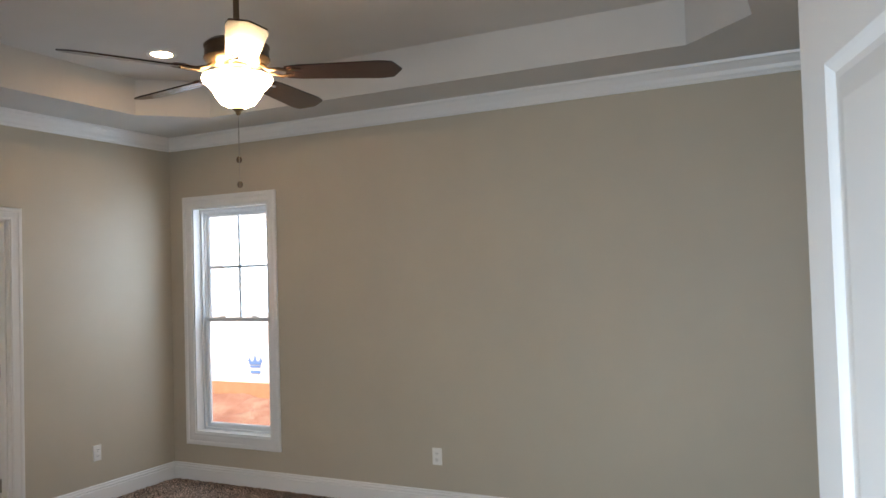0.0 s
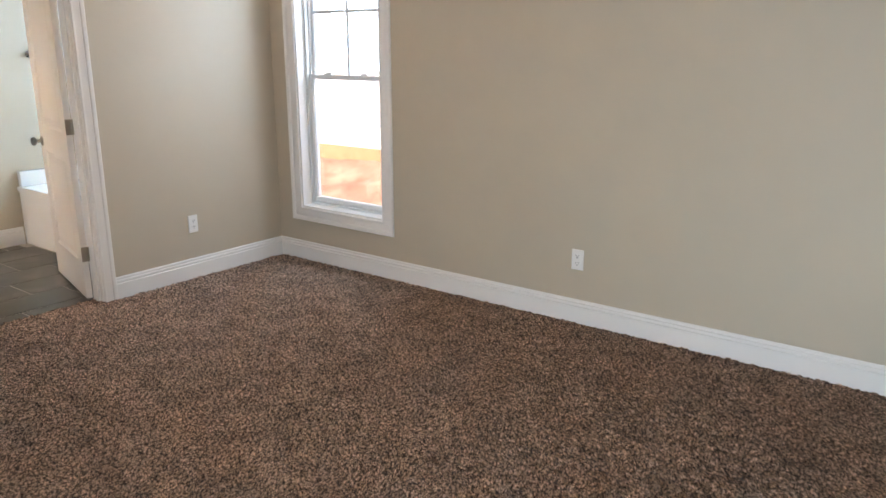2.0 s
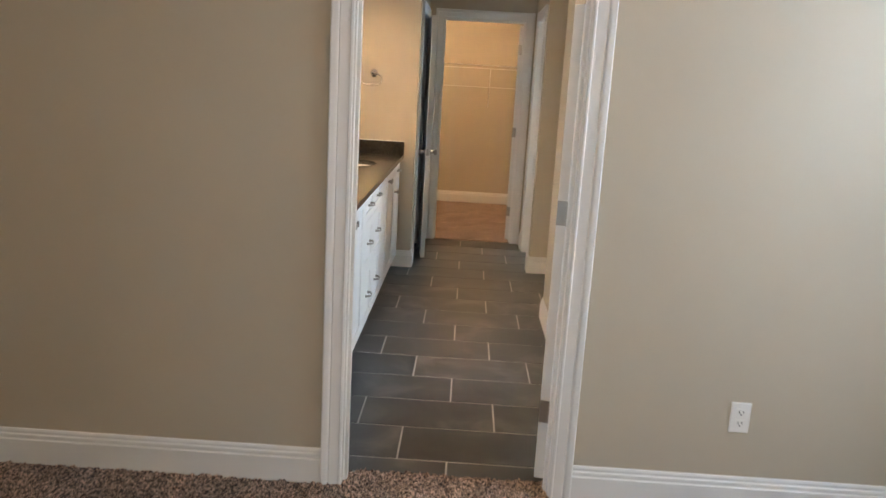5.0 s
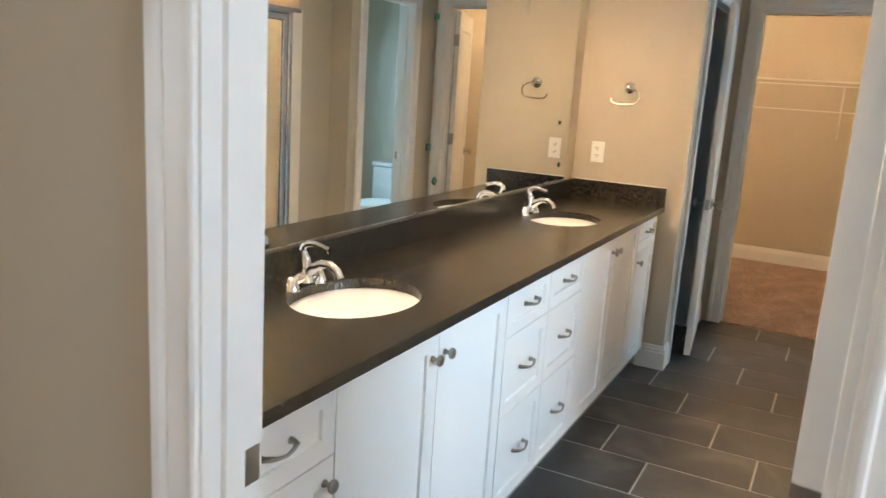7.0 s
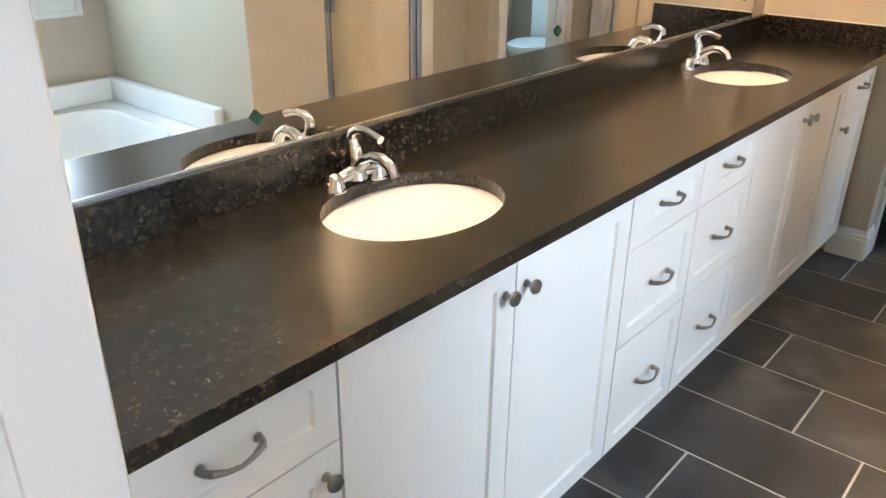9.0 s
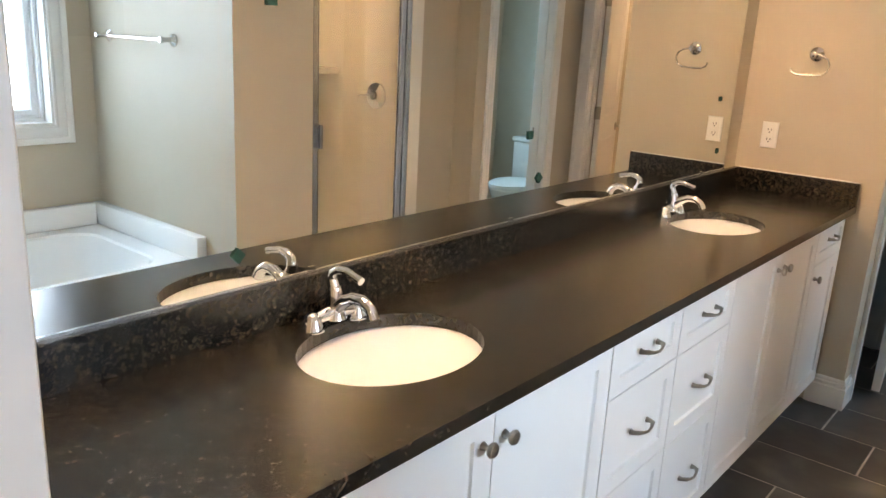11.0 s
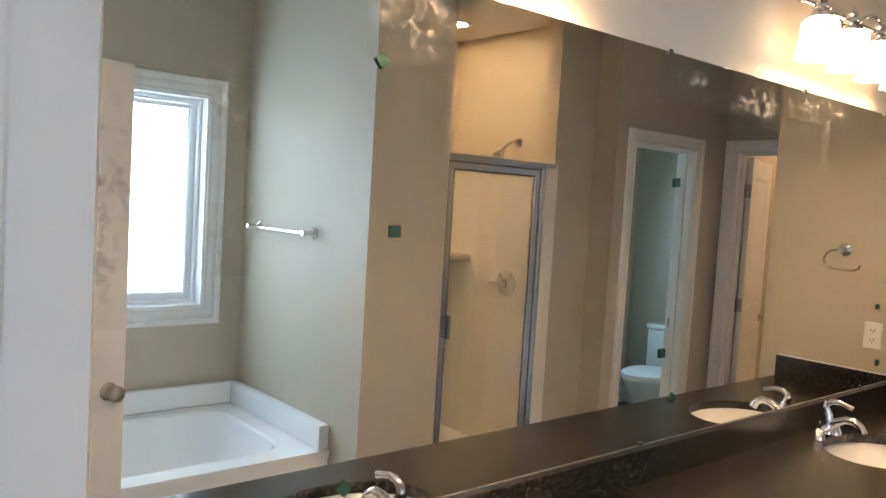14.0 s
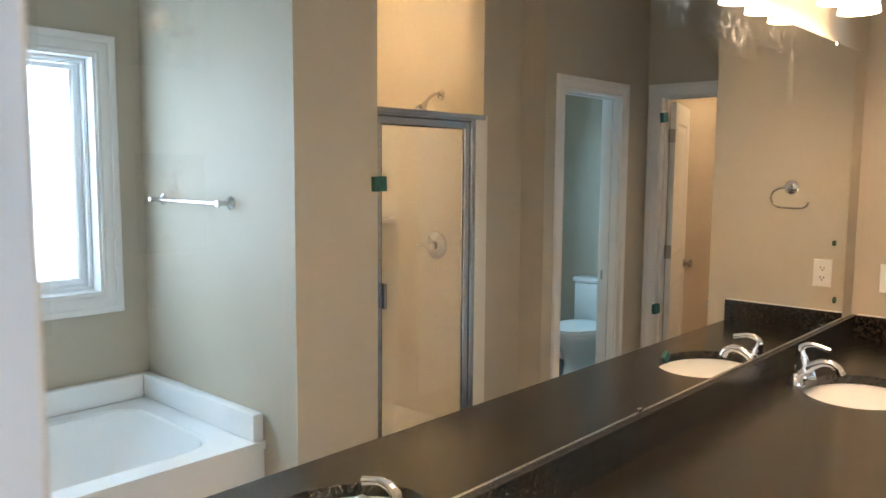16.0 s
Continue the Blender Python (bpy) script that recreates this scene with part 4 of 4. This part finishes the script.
# ---- shower ----
def shower():
    root = thing("shower_stall", "cream fibreglass shower with silver framed glass door", "shower")
    part("surround_panel", boxed(3.66, 4.69, 8.085, 8.098, 0.10, 1.88), SURROUND, root, bevel=0.004)
    part("surround_panel", boxed(4.685, 4.698, 7.023, 8.084, 0.10, 1.88), SURROUND, root, bevel=0.004)
    part("surround_panel", boxed(3.66, 4.684, 7.0215, 7.034, 0.10, 1.88), SURROUND, root, bevel=0.004)
    part("shower_pan", boxed(3.61, 4.697, 7.0215, 8.098, -0.006, 0.099), ACRYLIC, root, bevel=0.01)
    part("corner_shelf", boxed(4.45, 4.684, 7.85, 8.084, 1.26, 1.30), SURROUND, root, bevel=0.01)
    X = on_x(3.612, -1)
    bm = bmesh.new()
    surround(bm, X, 7.145, 7.815, 0.125, 1.845, ((0, -0.03), (0, 0.004), (0.006, 0.010), (0.030, 0.010), (0.036, 0.004), (0.036, -0.03)))
    part("outer_frame", bm, ALUMINIUM, root, "silver aluminium frame")
    part("header_rail", boxed(3.588, 3.601, 7.0225, 7.912, 1.8585, 1.8825), ALUMINIUM, root, "silver aluminium header", bevel=0.003)
    part("surround_flange", boxed(3.606, 3.6185, 7.8525, 7.948, 0.100, 1.8815), SURROUND, root, "cream fibreglass edge strip", bevel=0.003)
    part("surround_flange", boxed(3.606, 3.66, 7.0350, 7.1075, 0.100, 1.8815), SURROUND, root, "cream fibreglass edge strip", bevel=0.003)
    door = bmesh.new()
    surround(door, X, 7.190, 7.771, 0.165, 1.806, ((0, -0.022), (0, -0.006), (0.006, 0.0), (0.036, 0.0), (0.040, -0.006), (0.040, -0.022)))
    leaf = part("door_frame", door, ALUMINIUM, root, "silver aluminium door frame")
    part("glass", boxed(3.622, 3.627, 7.188, 7.773, 0.163, 1.808), GLASS, leaf).visible_shadow = False
    bm = bmesh.new()
    surround(bm, X, 7.1925, 7.7685, 0.1675, 1.8035, ((0, -0.009), (0, -0.0055), (0.0025, -0.0055), (0.0025, -0.009)))
    part("gasket", bm, DARK, leaf, "black rubber seal")
    part("door_pull", boxed(3.575, 3.612, 7.170, 7.188, 0.95, 1.07), ALUMINIUM, leaf, bevel=0.004)
    bm = lathe(bmesh.new(), [(0, 0), (0.082, 0), (0.080, -0.008), (0.045, -0.020), (0.030, -0.024), (0.026, -0.055), (0.020, -0.060), (0, -0.062)], (4.10, 8.084, 1.15), 30, axis="y")
    valve = part("valve_plate", bm, CHROME, root, "round chrome valve plate", smooth=True)
    part("valve_lever", tube(bmesh.new(), [(4.10, 8.03, 1.15), (4.15, 8.022, 1.15), (4.20, 8.02, 1.147)], 0.008, 10), CHROME, valve, smooth=True)
    bm = lathe(bmesh.new(), [(0, 0), (0.03, 0), (0.028, -0.006), (0.012, -0.014), (0, -0.014)], (4.08, 8.10, 2.03), 20, axis="y")
    tube(bm, [(4.08, 8.10, 2.03), (4.08, 8.05, 2.035), (4.08, 8.00, 2.01), (4.08, 7.965, 1.975)], 0.009, 10)
    head = part("shower_arm", bm, CHROME, root, smooth=True)
    bm = lathe(bmesh.new(), [(0, 0.01), (0.014, 0.01), (0.016, -0.015), (0.034, -0.045), (0.036, -0.062), (0.030, -0.066), (0, -0.066)], (0, 0, 0), 24)
    bmesh.ops.transform(bm, matrix=Matrix.Translation((4.08, 7.965, 1.975)) @ Matrix.Rotation(radians(-40), 4, "X"), verts=bm.verts)
    part("shower_head", bm, CHROME, head, smooth=True)
    return root


shower()


def recessed_or_fill_light(x, y, z=BCEIL, lens=CAN):
    root = thing("recessed_or_fill_light", "round recessed ceiling light or added fill, glowing warm white", "ceiling light")
    part("trim_ring", lathe(bmesh.new(), [(0.065, -0.001), (0.095, -0.001), (0.092, -0.008), (0.070, -0.010), (0.065, -0.004)], (x, y, z), 32), PLASTIC, root, smooth=True)
    part("lens", lathe(bmesh.new(), [(0, -0.002), (0.064, -0.002), (0.064, -0.005), (0, -0.006)], (x, y, z), 32), lens, root)


recessed_or_fill_light(4.30, 7.72)
recessed_or_fill_light(3.50, 3.50, TRAY, CAN_DIM)
recessed_or_fill_light(2.95, 10.6)
# Unseen extra fill light, added to brighten the closet.
recessed_or_fill_light(2.10, 10.8)


# ---- toilet ----
def toilet(x, y):
    root = thing("toilet", "white porcelain toilet with closed lid against the wall", "toilet", at=pose(x, y, -0.006))
    def egg(rx, f, b, z, n=32):
        return [(rx * math.cos(2 * math.pi * i / n), -(f if math.sin(2 * math.pi * i / n) > 0 else b) * math.sin(2 * math.pi * i / n) - 0.42, z) for i in range(n)]
    bm = bmesh.new()
    rings(bm, [egg(0.115, 0.20, 0.26, 0.0), egg(0.105, 0.19, 0.26, 0.03), egg(0.10, 0.16, 0.25, 0.14), egg(0.13, 0.20, 0.24, 0.24), egg(0.175, 0.27, 0.22, 0.34), egg(0.185, 0.285, 0.22, 0.38), egg(0.18, 0.28, 0.21, 0.39)], True, True, True)
    part("bowl", bm, PORCELAIN, root, smooth=True)
    bm = bmesh.new()
    rings(bm, [egg(0.186, 0.285, 0.20, 0.391), egg(0.190, 0.290, 0.20, 0.398), egg(0.188, 0.288, 0.20, 0.409)], True, True, True)
    part("seat", bm, PLASTIC, root, smooth=True)
    bm = bmesh.new()
    rings(bm, [egg(0.188, 0.286, 0.20, 0.410), egg(0.190, 0.290, 0.20, 0.420), egg(0.175, 0.27, 0.185, 0.430), egg(0.10, 0.17, 0.10, 0.434)], True, True, True)
    part("seat_lid", bm, PLASTIC, root, smooth=True)
    part("tank", boxed(-0.215, 0.215, -0.195, -0.005, 0.385, 0.715), PORCELAIN, root, smooth=True, bevel=0.02)
    part("tank_lid", boxed(-0.225, 0.225, -0.205, -0.003, 0.716, 0.752), PORCELAIN, root, smooth=True, bevel=0.01)
    part("flush_lever", tube(bmesh.new(), [(-0.15, -0.195, 0.66), (-0.15, -0.215, 0.66), (-0.08, -0.218, 0.652)], 0.007, 8), CHROME, root, smooth=True)


toilet(4.14, 10.19)

# ---- closet ----
def wire_shelf():
    root = thing("wire_shelf", "white coated wire closet shelf with hanging rail", "shelf")
    y0, y1, z = 11.58, 11.895, 1.72
    for i in range(5):
        yy = y0 + (y1 - y0) * i / 4
        part("long_wire", tube(bmesh.new(), [(1.02, yy, z), (3.615, yy, z)], 0.004, 6), WIRE, root)
    part("front_rail", tube(bmesh.new(), [(1.02, y0, z - 0.04), (3.615, y0, z - 0.04)], 0.005, 6), WIRE, root)
    part("hanging_rail", tube(bmesh.new(), [(1.02, y0 + 0.03, z - 0.26), (3.615, y0 + 0.03, z - 0.26)], 0.005, 6), WIRE, root)
    bm = bmesh.new()
    for i in range(102):
        x = 1.03 + i * 0.0253
        box(bm, x - 0.0015, x + 0.0015, y0, y1, z + 0.004, z + 0.007)
    tagged(part("cross_wires", bm, WIRE, root), kind="stuff")
    for x in (1.5, 2.3, 3.12):
        part("bracket", tube(bmesh.new(), [(x, y0, z - 0.04), (x, y0, z - 0.26), (x, 11.893, z - 0.50)], 0.006, 8), WIRE, root)


wire_shelf()

# ---- pads and smears left on the mirror ----
for yy, zz, a, w in ((5.494, 1.898, 40, 0.0115), (5.545, 1.580, 2, 0.0115), (6.474, 1.730, 8, 0.0115), (6.466, 1.266, 3, 0.0115), (6.530, 1.134, 45, 0.0115), (5.458, 1.089, 45, 0.0115), (7.90, 1.332, 4, 0.009), (7.945, 1.107, 30, 0.009)):
    bm = bmesh.new()
    box(bm, -0.0005, 0.004, -w, w, -w, w)
    bmesh.ops.rotate(bm, cent=(0, 0, 0), matrix=Matrix.Rotation(radians(a), 3, "X"), verts=bm.verts)
    pad = tagged(finish(bm, "foam_pad", GREEN), "small dark green foam pad stuck on the mirror", "foam pad", "mirror pads")
    pad.location = (1.861, yy, zz)


def smear_material():
    m, nt, bs = material("dried_cleaner_smear")
    bs.inputs["Base Color"].default_value = (0.72, 0.70, 0.66, 1)
    bs.inputs["Roughness"].default_value = 0.9
    tc, mp, gr = nt.nodes.new("ShaderNodeTexCoord"), nt.nodes.new("ShaderNodeMapping"), nt.nodes.new("ShaderNodeTexGradient")
    mp.inputs["Location"].default_value, mp.inputs["Scale"].default_value = (0.0, -1.0, -1.0), (0.0, 2.0, 2.0)
    gr.gradient_type = "SPHERICAL"
    nt.links.new(tc.outputs["Generated"], mp.inputs[0])
    nt.links.new(mp.outputs[0], gr.inputs[0])
    n = noise_node(nt, 34, 7, 0.75)
    n.inputs["Distortion"].default_value = 0.8
    r = ramp_node(nt, n.outputs[0], [(0.50, (0, 0, 0)), (0.74, (0.42, 0.42, 0.42))])
    k = mixed(nt, "MULTIPLY", 1.0, r.outputs[0], gr.outputs[0])
    nt.links.new(k, bs.inputs["Alpha"])
    return m


SMEAR = smear_material()
for y0, y1, z0, z1 in ((5.46, 5.68, 1.90, 2.07), (6.36, 6.66, 1.94, 2.07), (6.60, 7.04, 1.92, 2.07), (7.0, 7.5, 1.97, 2.07), (5.16, 5.25, 1.50, 1.62), (5.16, 5.25, 1.72, 1.84), (4.95, 5.06, 1.42, 1.82), (7.3, 7.36, 1.82, 2.02)):
    bm = bmesh.new()
    box(bm, 1.8612, 1.8616, y0, y1, z0, z1)
    part("dried_smear", bm, SMEAR, mirror, "dried cleaner smear")

# ---- floor tiles ----
shared = {}
for k in range(-1, 18):
    ya, yb = 4.925 + 0.3025 * k, 4.925 + 0.3025 * (k + 1)
    ya, yb = max(ya + 0.0035, 4.805), min(yb - 0.0035, 10.19)
    start = 2.48 - 0.2033 * (k - 7)
    start -= 0.61 * math.ceil((start - 1.9) / 0.61)
    end = 3.68 if yb < 6.6 else (3.62 if yb < 8.4 else 4.69)
    x = start
    while x < end:
        xa, xb = max(x + 0.0035, 2.30), min(x + 0.61 - 0.0035, end)
        x += 0.61
        if xb - xa < 0.03:
            continue
        key = (round(xb - xa, 3), round(yb - ya, 3))
        if key not in shared:
            w, h = (xb - xa) / 2, (yb - ya) / 2
            bm = bmesh.new()
            lo = [(-w, -h), (w, -h), (w, h), (-w, h)]
            rings(bm, [[(u, v, -0.012) for u, v in lo], [(u, v, -0.0075) for u, v in lo], [(u - math.copysign(0.0015, u), v - math.copysign(0.0015, v), -0.006) for u, v in lo]], True, True, True)
            bmesh.ops.recalc_face_normals(bm, faces=list(bm.faces))
            me = bpy.data.meshes.new("tile")
            bm.to_mesh(me)
            bm.free()
            me.materials.append(TILE)
            shared[key] = me
        ob = new("tile", shared[key])
        ob.location = ((xa + xb) / 2, (ya + yb) / 2, 0.0)
        ob.rotation_euler = (random.uniform(-0.0006, 0.0006), random.uniform(-0.0006, 0.0006), 0)
        ob.parent = floor_bath
